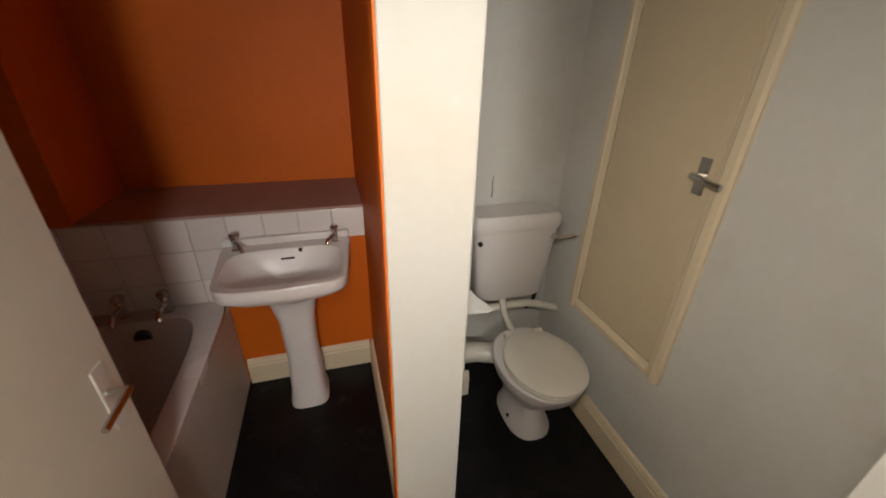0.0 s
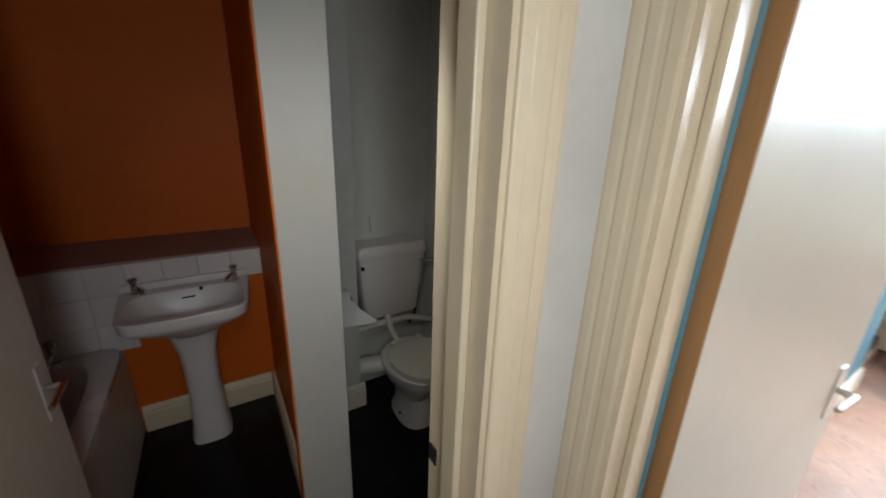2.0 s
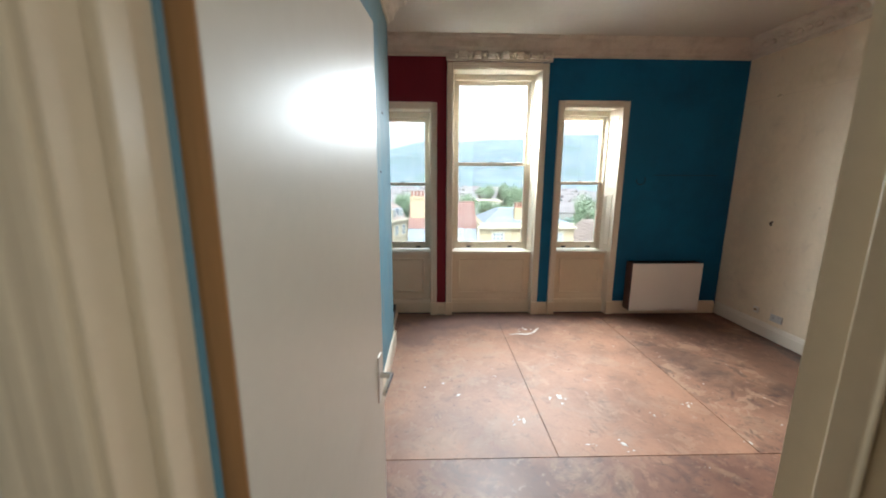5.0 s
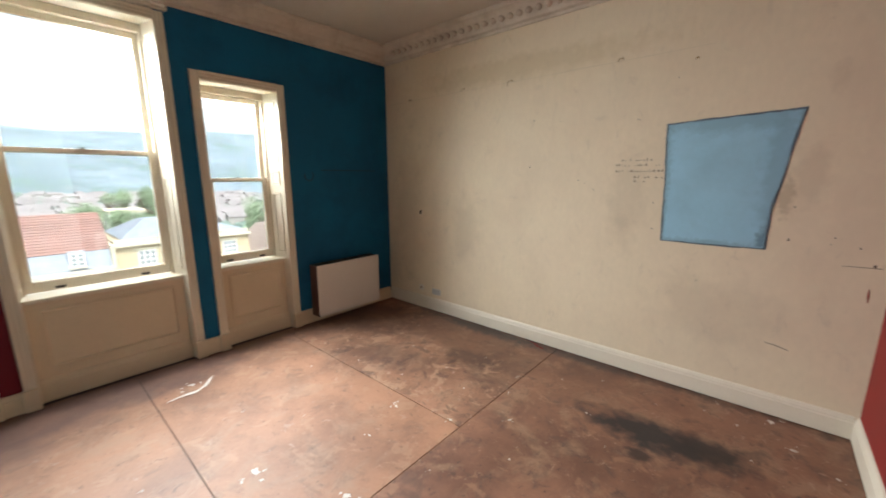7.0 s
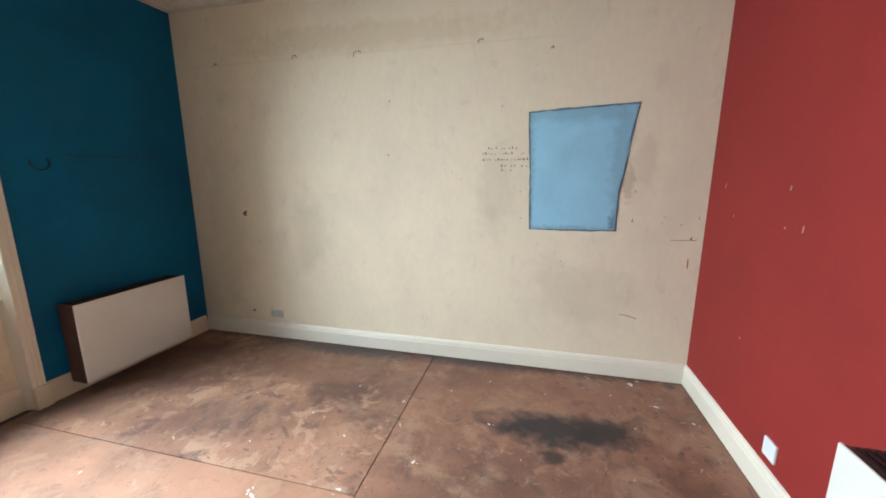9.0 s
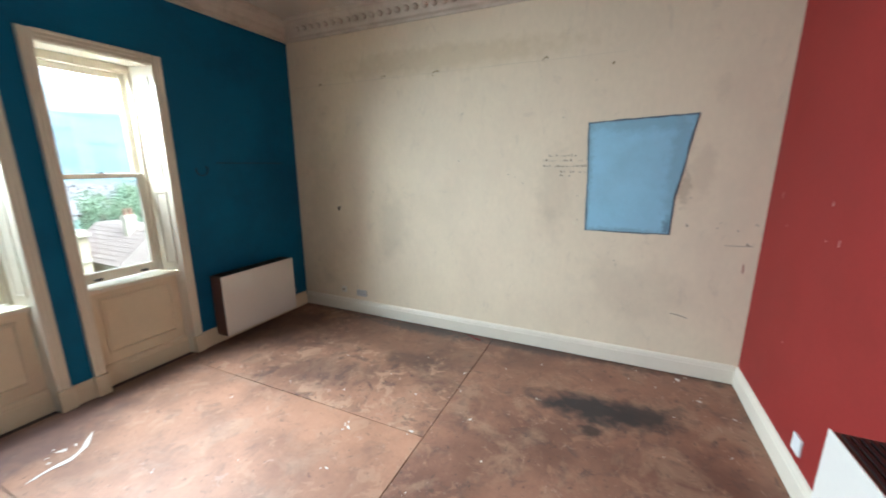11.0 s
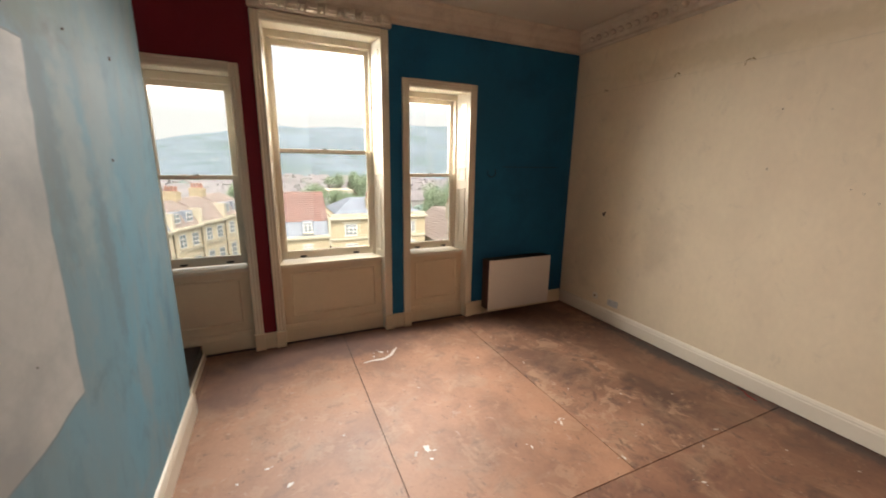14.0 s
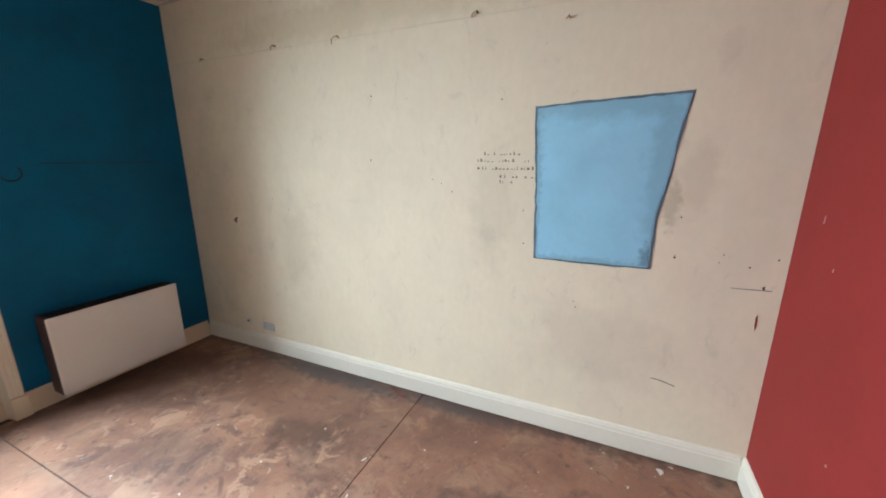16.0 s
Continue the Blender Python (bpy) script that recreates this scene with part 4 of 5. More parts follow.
def cistern():
    t = thing("toilet_cistern", "white low-level cistern with a chrome lever", "cistern")
    xc, y0, y1 = 1.188, 1.940, 2.118
    yc, d = (y0 + y1) / 2, (y1 - y0) / 2
    bm = bmesh.new()
    loft(bm, [oval(xc, yc + 0.012, 0.525, 0.160, d - 0.02, 36, 7), oval(xc, yc + 0.008, 0.54, 0.168, d - 0.012, 36, 7), oval(xc, yc, 0.895, 0.203, d - 0.003, 36, 8)])
    part("tank", bm, PORCELAIN, t, smooth=True)
    bm = bmesh.new()
    loft(bm, [oval(xc, yc, 0.895, 0.208, d + 0.001, 36, 8), oval(xc, yc - 0.003, 0.905, 0.213, d + 0.002, 36, 8), oval(xc, yc - 0.003, 0.945, 0.211, d + 0.002, 36, 8), oval(xc, yc, 0.968, 0.198, d - 0.01, 36, 7)])
    part("lid", bm, PORCELAIN, t, smooth=True)
    bm = tube(bmesh.new(), (xc + 0.175, y0 + 0.003, 0.855), (xc + 0.175, y0 - 0.02, 0.855), 0.016, 0.012)
    pipe(bm, [(xc + 0.175, y0 - 0.016, 0.855), (xc + 0.21, y0 - 0.024, 0.859), (xc + 0.265, y0 - 0.028, 0.865)], 0.008, 8)
    part("lever", bm, CHROME, t, "tarnished chrome flush lever", True)
    part("plug_button", tube(bmesh.new(), (xc - 0.185, y0 + 0.004, 0.855), (xc - 0.185, y0 - 0.006, 0.855), 0.011), BLACK, t, smooth=True)


cistern()
for a, r, label, name in (
        ([(1.155, 1.985, 0.545), (1.155, 1.965, 0.515), (1.16, 1.945, 0.46), (1.18, 1.91, 0.405), (1.20, 1.875, 0.365)], 0.017, "white plastic flush pipe", "flush_pipe"),
        ([(0.96, 1.985, 0.470), (1.08, 1.985, 0.475), (1.2, 1.985, 0.478), (1.31, 1.985, 0.472), (1.36, 1.985, 0.455), (1.482, 1.99, 0.408)], 0.019, "cream painted waste pipe on the wall", "waste_pipe"),
        ([(1.33, 2.04, 0.40), (1.37, 2.04, 0.45), (1.40, 2.05, 0.60), (1.40, 2.05, 0.70), (1.385, 2.05, 0.74)], 0.010, "thin dull supply pipe beside the cistern", "supply_pipe"),
        ([(0.965, 1.98, 0.225), (1.05, 1.97, 0.222), (1.15, 1.93, 0.22), (1.205, 1.89, 0.22)], 0.052, "cream painted soil pipe near the floor", "soil_pipe")):
    solid(name, pipe(bmesh.new(), a, r, 14), DARK_METAL if name == "supply_pipe" else PLASTIC, label, "pipe", smooth=True)

roll = thing("toilet_roll", "half-used white toilet roll on a wall holder", "toilet roll")
bm = bmesh.new()
seg = 28
ringat = lambda r, x: [Vector((x, 1.868 + r * math.cos(2 * math.pi * i / seg), 0.735 + r * math.sin(2 * math.pi * i / seg))) for i in range(seg)]
loft(bm, [ringat(0.021, 0.80), ringat(0.050, 0.80), ringat(0.052, 0.803), ringat(0.052, 0.892), ringat(0.050, 0.895), ringat(0.021, 0.895), ringat(0.021, 0.80)], False, False)
part("paper", bm, PAPER, roll, smooth=True)
bm = bmesh.new()
loft(bm, [[Vector((x, y, z)) for x, y, z in ((0.81, y, z), (0.9 + dx, y, z - dz), (0.9 + dx, y - 0.0015, z - dz), (0.81, y - 0.0015, z))] for y, z, dx, dz in ((1.818, 0.74, 0.0, 0.0), (1.812, 0.70, 0.04, 0.01), (1.80, 0.65, 0.13, 0.045), (1.795, 0.62, 0.10, 0.02))])
part("loose_sheet", bm, PAPER, roll)
bm = tube(bmesh.new(), (0.785, 1.868, 0.735), (0.91, 1.868, 0.735), 0.008)
box(bm, 0.78, 0.788, 1.862, 1.93, 0.725, 0.745)
box(bm, 0.906, 0.914, 1.862, 1.93, 0.725, 0.745)
part("holder", bm, CHROME, roll, "chrome roll holder")


def hatch():
    t = thing("cupboard_hatch", "cream painted cupboard hatch in a raised frame, closed", "hatch")
    y0, y1, z0, z1, x = 1.325, 1.878, 0.525, 2.0, 1.48
    prof = [(0, 0), (0.014, 0), (0.022, 0.008), (0.024, 0.03), (0.018, 0.036), (0.012, 0.055), (0, 0.055)]
    w = 0.055
    for a, b, up in (((x, y0, z0), (x, y0, z1), (0, 1, 0)), ((x, y1, z0), (x, y1, z1), (0, -1, 0)), ((x, y0 + w, z0), (x, y1 - w, z0), (0, 0, 1)), ((x, y0 + w, z1), (x, y1 - w, z1), (0, 0, -1))):
        part("frame_rail", sweep(bmesh.new(), prof, a, b, (-1, 0, 0), up), CREAM_GLOSS, t)
    panel = part("panel", box(bmesh.new(), x - 0.010, x + 0.001, y0 + w + 0.003, y1 - w - 0.003, z0 + w + 0.003, z1 - w - 0.003, 0.002), HATCH, t)
    bm = box(bmesh.new(), x - 0.016, x - 0.0098, 1.402, 1.438, 1.215, 1.325, 0.002)
    h = part("handle_plate", bm, CHROME, panel, "dull chrome lever handle")
    bm = tube(bmesh.new(), (x - 0.012, 1.42, 1.272), (x - 0.045, 1.42, 1.272), 0.011)
    pipe(bm, [(x - 0.042, 1.432, 1.273), (x - 0.046, 1.40, 1.272), (x - 0.048, 1.36, 1.266), (x - 0.046, 1.33, 1.264)], 0.009, 10)
    lv = part("lever", bm, CHROME, t, "chrome lever", True)
    part("upper_panel", box(bmesh.new(), x - 0.012, x, y0 + 0.01, y1 - 0.01, z1 + 0.004, 2.5, 0.002), HATCH, t, "plain boxed panel above the hatch")


HATCH = mat("cream_hatch_paint", (0.60, 0.49, 0.33), 0.35, 0.05, 1.5, 30, 0.08, dirt=(0.45, 0.34, 0.2), dirt_amount=0.3)
hatch()

crack = [(1.115, 1.0), (1.118, 1.03), (1.114, 1.06), (1.119, 1.10), (1.121, 1.10), (1.117, 1.06), (1.121, 1.03), (1.119, 1.0)]
solid("wall_crack", flat_shape(crack, (0, 2.12, 0), (1, 0, 0), (0, 0, 1), (0, -1, 0), 0.002), GRIME, "short dark crack in the wall above the cistern", "crack")
# wall tiles: a row along the ledge and three more over the bath
tiles = tagged(new("wall_tiling", mesh("wall_tiling", box(bmesh.new(), -0.825, 0.544, 2.29, 2.294, 0.795, 0.939), GROUT)), "white glazed wall tiles over the bath and basin", "tiles", "", "structure")
part("tile_backing", box(bmesh.new(), -0.825, -0.06, 2.2905, 2.294, 0.53, 0.795), GROUT, tiles)
tile_mesh = mesh("tile", box(bmesh.new(), -0.0717, 0.0717, -0.007, 0.0, -0.0717, 0.0717, 0.003), TILE)
for row in range(3):
    for k in range(9):
        x, z = 0.4715 - 0.1465 * k, 0.8665 - 0.1465 * row
        if x < -0.75 or row and x > -0.08:
            continue
        ob = new("tile", tile_mesh)
        ob.parent = tiles
        ob.location = (x, 2.2905 - 0.0006 * ((k * 7 + row * 3) % 4), z)
    
# ---- living room things ----
def storage_heater(m, label, width=0.80, height=0.56):
    """A slim storage heater: white front, brown sides and top with a grille; local x out of the wall, y along it."""
    t = thing("storage_heater", label, "heater", "storage heaters", m)
    d = 0.155
    part("casing", box(bmesh.new(), 0.0, d - 0.012, -width / 2, width / 2, 0.0, height - 0.006, 0.004), HEATER_BROWN, t, "dark brown metal casing")
    part("front", box(bmesh.new(), d - 0.012, d, -width / 2 - 0.003, width / 2 + 0.003, 0.004, height, 0.005), HEATER_WHITE, t, "white enamelled front panel")
    for k in range(5):
        x = 0.022 + 0.024 * k
        part("grille_bar", box(bmesh.new(), x, x + 0.010, -width / 2 + 0.02, width / 2 - 0.02, height - 0.0058, height + 0.0015), BLACK, t)
    for sy in (-1, 1):
        part("bracket", box(bmesh.new(), -0.016, 0.0, sy * width * 0.3 - 0.03, sy * width * 0.3 + 0.03, 0.08, height - 0.08), BLACK, t)
    return t


storage_heater(pose(FACE - 0.018, -2.565, 0.085, 0, 0, 180), "white fronted storage heater on the deep blue wall")
storage_heater(pose(0.618, -1.36, 0.085, 0, 0, 0), "white fronted storage heater with a dark top on the red wall", 0.78, 0.60)


WALL_S = dict(origin=(0, -3.3, 0), u=(1, 0, 0), v=(0, 0, 1), n=(0, 1, 0))
PATCH = [(1.068, 1.938), (1.102, 1.72), (1.112, 1.58), (1.150, 1.36), (1.152, 1.10), (1.726, 1.095), (1.740, 1.5), (1.762, 1.906)]


def rough_outline(pts, step, amount, seed):
    rnd, out = random.Random(seed), []
    for (a, b), (c, d) in zip(pts, pts[1:] + pts[:1]):
        k = max(1, int(math.hypot(c - a, d - b) / step))
        for i in range(k):
            f = i / k
            out.append((a + (c - a) * f + rnd.uniform(-amount, amount), b + (d - b) * f + rnd.uniform(-amount, amount)))
    return out


def grown(pts, g):
    cx, cy = sum(p[0] for p in pts) / len(pts), sum(p[1] for p in pts) / len(pts)
    return [(x + g * math.copysign(1, x - cx), y + g * math.copysign(1, y - cy)) for x, y in pts]


patch = thing("painted_patch", "sky blue paint patch with dark brushed edge on cream wall", "paint patch")
part("edge", flat_shape(rough_outline(grown(PATCH, 0.010), 0.05, 0.0035, 3), **WALL_S, lift=0.003), PATCH_EDGE, patch, "dark grey-blue brushed edge")
part("wash", flat_shape(rough_outline(grown(PATCH, -0.001), 0.04, 0.003, 4), **WALL_S, lift=0.005), PATCH_WASH, patch, "smudged darker blue border")
part("field", flat_shape(rough_outline(grown(PATCH, -0.009), 0.03, 0.005, 6), **WALL_S, lift=0.007), PATCH_BLUE, patch)

# traces of lettering beside the patch, unreadable
rnd = random.Random(11)
letters = thing("faded_lettering", "faded unreadable dark lettering on the cream wall", "lettering")
for row, (x0, x1, z) in enumerate(((2.05, 1.84, 1.665), (2.09, 1.79, 1.628), (2.09, 1.765, 1.585), (1.98, 1.765, 1.54), (1.955, 1.86, 1.51))):
    x = x0
    while x > x1:
        w = rnd.uniform(0.005, 0.017)
        if rnd.random() < 0.72:
            h = rnd.uniform(0.004, 0.020)
            part("letter_bar", flat_shape([(x - w, z), (x, z), (x - 0.002, z + h), (x - w + 0.003, z + h * 0.9)], **WALL_S, lift=0.002), FADED, letters)
        x -= w + rnd.uniform(0.004, 0.014)

solid("picture_rail_trace", flat_shape(rough_outline([(1.55, 2.386), (4.7, 2.380), (4.7, 2.384), (1.55, 2.391)], 0.15, 0.002, 8), **WALL_S, lift=0.002), STAIN_LINE, "faint line of a removed picture rail on the cream wall", "ridge")
# picture hooks, nail holes and scuffs on the cream wall
for x, z, size in ((4.333, 2.388, 0.02), (3.577, 2.40, 0.03), (3.03, 2.391, 0.05), (2.102, 2.40, 0.03), (1.629, 2.315, 0.012)):
    bm = tube(bmesh.new(), (x, -3.302, z), (x, -3.275, z + 0.006), 0.004, 0.003, 8)
    pipe(bm, [(x, -3.288, z), (x + size * 0.5, -3.283, z + 0.004), (x + size, -3.285, z - 0.006), (x + size, -3.286, z - size * 0.7)], 0.003, 6)
    solid("picture_hook", bm, BRASS, "small bent brass picture hook in the cream wall", "hook", "picture hooks", smooth=True)
for k, (x, z, r) in enumerate(((2.806, 2.03, 0.010), (4.205, 1.15, 0.045), (2.829, 1.636, 0.009), (1.045, 1.17, 0.012), (1.042, 1.37, 0.008), (1.80, 1.17, 0.008), (1.81, 1.36, 0.008), (1.955, 1.96, 0.008), (0.672, 1.058, 0.014), (0.847, 1.2, 0.006), (0.64, 1.197, 0.008), (1.487, 0.827, 0.006), (1.733, 2.213, 0.005), (2.381, 1.522, 0.006), (3.764, 1.342, 0.007), (3.6, 1.27, 0.007), (2.25, 1.45, 0.006), (2.32, 1.5, 0.005), (0.74, 1.15, 0.009), (0.86, 1.16, 0.006), (1.5, 0.86, 0.006), (2.55, 2.0, 0.005))):
    r *= 0.65
    pts = [(x + r * math.cos(a) * (0.6 + 0.4 * math.sin(a * 3 + k)), z + r * 1.3 * math.sin(a) * (0.75 + 0.25 * math.cos(a * 2 + k))) for a in [i * math.pi / 5 for i in range(10)]]
    solid("nail_hole", flat_shape(pts, **WALL_S, lift=0.002), GRIME, "dark plugged nail hole in the cream wall", "nail hole", "nail holes")
for pts in ([(1.075, 0.485), (1.02, 0.478), (0.96, 0.462), (0.955, 0.466), (1.02, 0.484), (1.075, 0.489)], [(0.64, 1.045), (0.80, 1.04), (0.80, 1.043), (0.64, 1.05)]):
    solid("wall_scuff", flat_shape(pts, **WALL_S, lift=0.002), FADED, "thin dark scuff on the cream wall", "scuff", "wall scuffs")
solid("paint_mark", flat_shape([(0.675, 0.925), (0.671, 0.88), (0.674, 0.845), (0.678, 0.87), (0.679, 0.91)], **WALL_S, lift=0.002), RED, "small smear of red paint on the cream wall", "paint mark")

for y, z, a, b in ((-3.09, 1.417, 0.005, 0.018), (-2.49, 1.42, 0.006, 0.012), (-2.366, 1.252, 0.005, 0.018), (-2.486, 1.242, 0.006, 0.006), (-2.95, 1.25, 0.004, 0.008), (-2.7, 0.62, 0.006, 0.006), (-1.9, 1.3, 0.004, 0.014)):
    pts = [(y - a, z - b), (y + a * 0.4, z - b * 0.8), (y + a, z + b * 0.3), (y + a * 0.2, z + b), (y - a * 0.7, z + b * 0.5)]
    solid("paint_chip", flat_shape(pts, (0.60, 0, 0), (0, 1, 0), (0, 0, 1), (1, 0, 0), 0.0015), CHIP, "small pale chip in the red paint", "paint chip", "paint chips")

for x, z, r in ((3.473, 2.056, 0.006), (3.313, 1.633, 0.004), (3.072, 2.057, 0.003), (2.345, 1.321, 0.0025), (2.578, 1.624, 0.002), (2.54, 1.1, 0.002)):
    pts = [(x + r * math.cos(i * math.pi / 4), z + r * 1.5 * math.sin(i * math.pi / 4)) for i in range(8)]
    solid("nail_hole", flat_shape(pts, (0, 0.465, 0), (1, 0, 0), (0, 0, 1), (0, -1, 0), 0.0045), GRIME, "dark nail hole in the pale blue wall", "nail hole", "nail holes")


def socket(m, label, w=0.146, h=0.086):
    t = thing("wall_socket", label, "socket", "", m)
    part("plate", box(bmesh.new(), -w / 2, w / 2, 0.0, 0.012, -h / 2, h / 2, 0.003), PLASTIC_WHITE if w < 0.1 else GREY_PLATE, t)
    for sx in (-0.03, 0.03) if w > 0.1 else ():
        bm = bmesh.new()
        for dx, dz, a, b in ((0, 0.018, 0.002, 0.004), (-0.011, -0.004, 0.0035, 0.002), (0.011, -0.004, 0.0035, 0.002)):
            box(bm, sx + dx - a, sx + dx + a, 0.0118, 0.0126, dz - b, dz + b)
        part("pin_holes", bm, BLACK, t)


socket(pose(3.965, -3.3, 0.232), "dull grey double socket just above the skirting", 0.125, 0.07)
socket(pose(0.60, -2.31, 0.245, 0, 0, -90), "white single socket plate on the red wall", 0.088, 0.088)
outlet = thing("aerial_outlet", "small square brass-centred outlet on the cream wall", "outlet")
part("plate", box(bmesh.new(), 4.172, 4.236, -3.301, -3.291, 0.215, 0.279, 0.003), PLASTIC, outlet)
part("cap", tube(bmesh.new(), (4.204, -3.292, 0.247), (4.204, -3.282, 0.247), 0.012, 0.010), BRASS, outlet, "dull brass cap", True)

# curl of old wire on the blue wall
bm = bmesh.new()
pipe(bm, [(FACE - 0.004, -2.24 + 0.05 * math.cos(a), 1.565 + 0.05 * math.sin(a)) for a in [math.radians(20 - 24 * k) for k in range(11)]], 0.0045, 6)
solid("wire_curl", bm, DARK_BLUE, "painted-over curl of wire on the blue wall", "wire", smooth=True)
solid("picture_rail_trace", box(bmesh.new(), FACE - 0.003, FACE + 0.001, -3.1, -2.38, 1.618, 1.624, 0.001), DARK_BLUE, "faint painted-over ridge across the blue wall", "ridge")

# paint splashes on the floor
rnd = random.Random(5)
for k, (x, y, r) in enumerate(((4.34, -0.83, 0.05), (2.97, -1.67, 0.035), (2.87, -1.36, 0.022), (3.10, -0.78, 0.05), (2.59, -1.80, 0.03), (3.25, -1.98, 0.018), (2.83, -0.45, 0.05), (2.60, -1.01, 0.04), (2.60, -0.79, 0.03), (3.92, -1.58, 0.016), (2.53, -2.55, 0.03), (2.47, -2.32, 0.02), (1.02, -3.13, 0.04), (0.92, -2.88, 0.03), (1.18, -2.95, 0.014), (1.36, -3.0, 0.012), (1.62, -2.86, 0.01), (2.0, -2.93, 0.012), (0.75, -2.75, 0.02), (1.75, -2.2, 0.008), (3.55, -2.4, 0.012), (1.1, -2.62, 0.012), (2.9, -2.65, 0.014), (3.35, -1.2, 0.008), (2.30, -2.05, 0.024), (2.12, -1.75, 0.012), (1.95, -2.45, 0.016), (2.75, -2.15, 0.014), (3.05, -2.3, 0.016), (2.25, -2.75, 0.012), (1.5, -1.7, 0.014), (2.2, -0.6, 0.016), (1.9, -1.2, 0.012), (0.85, -2.35, 0.016), (1.3, -3.15, 0.014), (3.7, -1.9, 0.012), (2.4, -1.4, 0.012), (1.2, -2.2, 0.010), (3.4, -0.35, 0.012), (3.7, -0.95, 0.010), (3.14, -0.03, 0.03), (3.30, 0.08, 0.02), (3.25, 0.22, 0.015))):
    x, y = x - 0.04, max(y - 0.065, -3.24)
    group = thing("paint_splash", "dried white paint splash on the floor", "paint splash", "paint splashes")
    for j in range(1 + rnd.randrange(3) + int(r > 0.03) * 3):
        rr = r * (1.0 if j == 0 else rnd.uniform(0.2, 0.45)) * 0.62
        ox, oy = (0, 0) if j == 0 else (rnd.uniform(-1, 1) * r * 1.7, rnd.uniform(-1, 1) * r * 1.7)
        turn, flat = rnd.uniform(0, 3.1), rnd.uniform(0.25, 0.7)
        pts = []
        for i in range(14):
            a = i * 2 * math.pi / 14
            q = rr * rnd.uniform(0.55, 1.25)
            px, py = q * math.cos(a), q * math.sin(a) * flat
            pts.append((x + ox + px * math.cos(turn) - py * math.sin(turn), y + oy + px * math.sin(turn) + py * math.cos(turn)))
        part("splash", flat_shape(pts, (0, 0, 0), (1, 0, 0), (0, 1, 0), (0, 0, 1), 0.0015), SPLASH, group)
smear = [(4.34, -1.05), (4.28, -0.985), (4.225, -0.95), (4.185, -0.88), (4.195, -0.8), (4.17, -0.7), (4.172, -0.8), (4.16, -0.88), (4.205, -0.965), (4.27, -1.01)]
solid("paint_smear", flat_shape(rough_outline(smear, 0.03, 0.006, 9), (0, 0, 0), (1, 0, 0), (0, 1, 0), (0, 0, 1), 0.0015), SPLASH, "long dried smear of white paint on the floor", "paint smear")
bm = pipe(bmesh.new(), [(2.72, -3.262, 0.006), (2.66, -3.235, 0.008), (2.62, -3.20, 0.01), (2.56, -3.195, 0.006)], 0.004, 6)
solid("cable_end", bm, RED, "short end of dark red cable by the skirting", "cable", smooth=True)

# low dark block beside the left window, added for the partition's far corner
ledge = thing("low_dark_block", "low dark block with a white edge, added beside the window", "boxing")
part("box", box(bmesh.new(), 3.98, 4.74, 0.52, 0.66, 0.0, 0.13, 0.003), BLACK, ledge)
part("edge_strip", box(bmesh.new(), 3.98, 4.74, 0.50, 0.518, 0.0, 0.06, 0.003), WHITE_GLOSS, ledge)

UNDERCOAT = [(1.75, 0.87), (2.55, 0.89), (2.735, 0.91), (2.742, 1.31), (2.76, 1.62), (2.80, 1.955), (2.50, 1.95), (1.75, 1.97)]
# pale undercoat showing on the blue partition
part("undercoat_edge", flat_shape(rough_outline(grown(UNDERCOAT, 0.008), 0.06, 0.006, 21), (0, 0.465, 0), (1, 0, 0), (0, 0, 1), (0, -1, 0), 0.0015), UNDER_EDGE, bpy.data.objects["wall_pale_blue"])
part("undercoat_patch", flat_shape(rough_outline(UNDERCOAT, 0.06, 0.006, 21), (0, 0.465, 0), (1, 0, 0), (0, 0, 1), (0, -1, 0), 0.003), PALE_PATCH, bpy.data.objects["wall_pale_blue"], "pale grey undercoat patch on the blue partition")


# ---- outside: the town below the windows ----
BATH_STONE = mat("honey_limestone", (0.37, 0.305, 0.205), 0.85, 0.14, 0.5, 6, 0.2, dirt=(0.32, 0.25, 0.17), dirt_amount=0.5, dirt_scale=0.5)
PALE_STONE = mat("pale_limestone", (0.41, 0.37, 0.29), 0.85, 0.12, 0.6, 6, 0.2)
SLATE = mat("blue_grey_slate", (0.19, 0.215, 0.26), 0.55, 0.2, 1.0, 8, 0.3, per_object=0.1)
CLAY_TILE = mat("weathered_clay_tile", (0.20, 0.115, 0.10), 0.8, 0.2, 0.8, 8, 0.3, dirt=(0.17, 0.115, 0.105), dirt_amount=0.5, dirt_scale=0.7, per_object=0.1)
# brighter copy of the honey limestone, with sunlight and haze put into its colour
TERRACE_STONE = mat("sunlit_limestone", (0.45, 0.385, 0.28), 0.85, 0.14, 0.5, 6, 0.2, dirt=(0.37, 0.31, 0.23), dirt_amount=0.4, dirt_scale=0.5)
BROWN_ROOF = mat("brown_tile_roof", (0.24, 0.19, 0.17), 0.8, 0.2, 0.8, 8, 0.3)
WHITE_JOINERY = mat("white_joinery", (0.62, 0.62, 0.60), 0.5, 0.05, 2, 20, 0.05)
DARK_PANE = mat("dark_window_pane", (0.16, 0.18, 0.20), 0.12, 0.2, 1, 10, 0.0)
POT = mat("red_chimney_pot", (0.30, 0.14, 0.10), 0.8, 0.15, 3, 20, 0.1)
# leaf green paled towards haze in its colour
LEAF = mat("summer_foliage", (0.165, 0.225, 0.14), 0.8, 0.35, 0.6, 4, 0.0)
BARK = mat("bark", (0.09, 0.07, 0.05), 0.9, 0.3, 2, 20, 0.3)
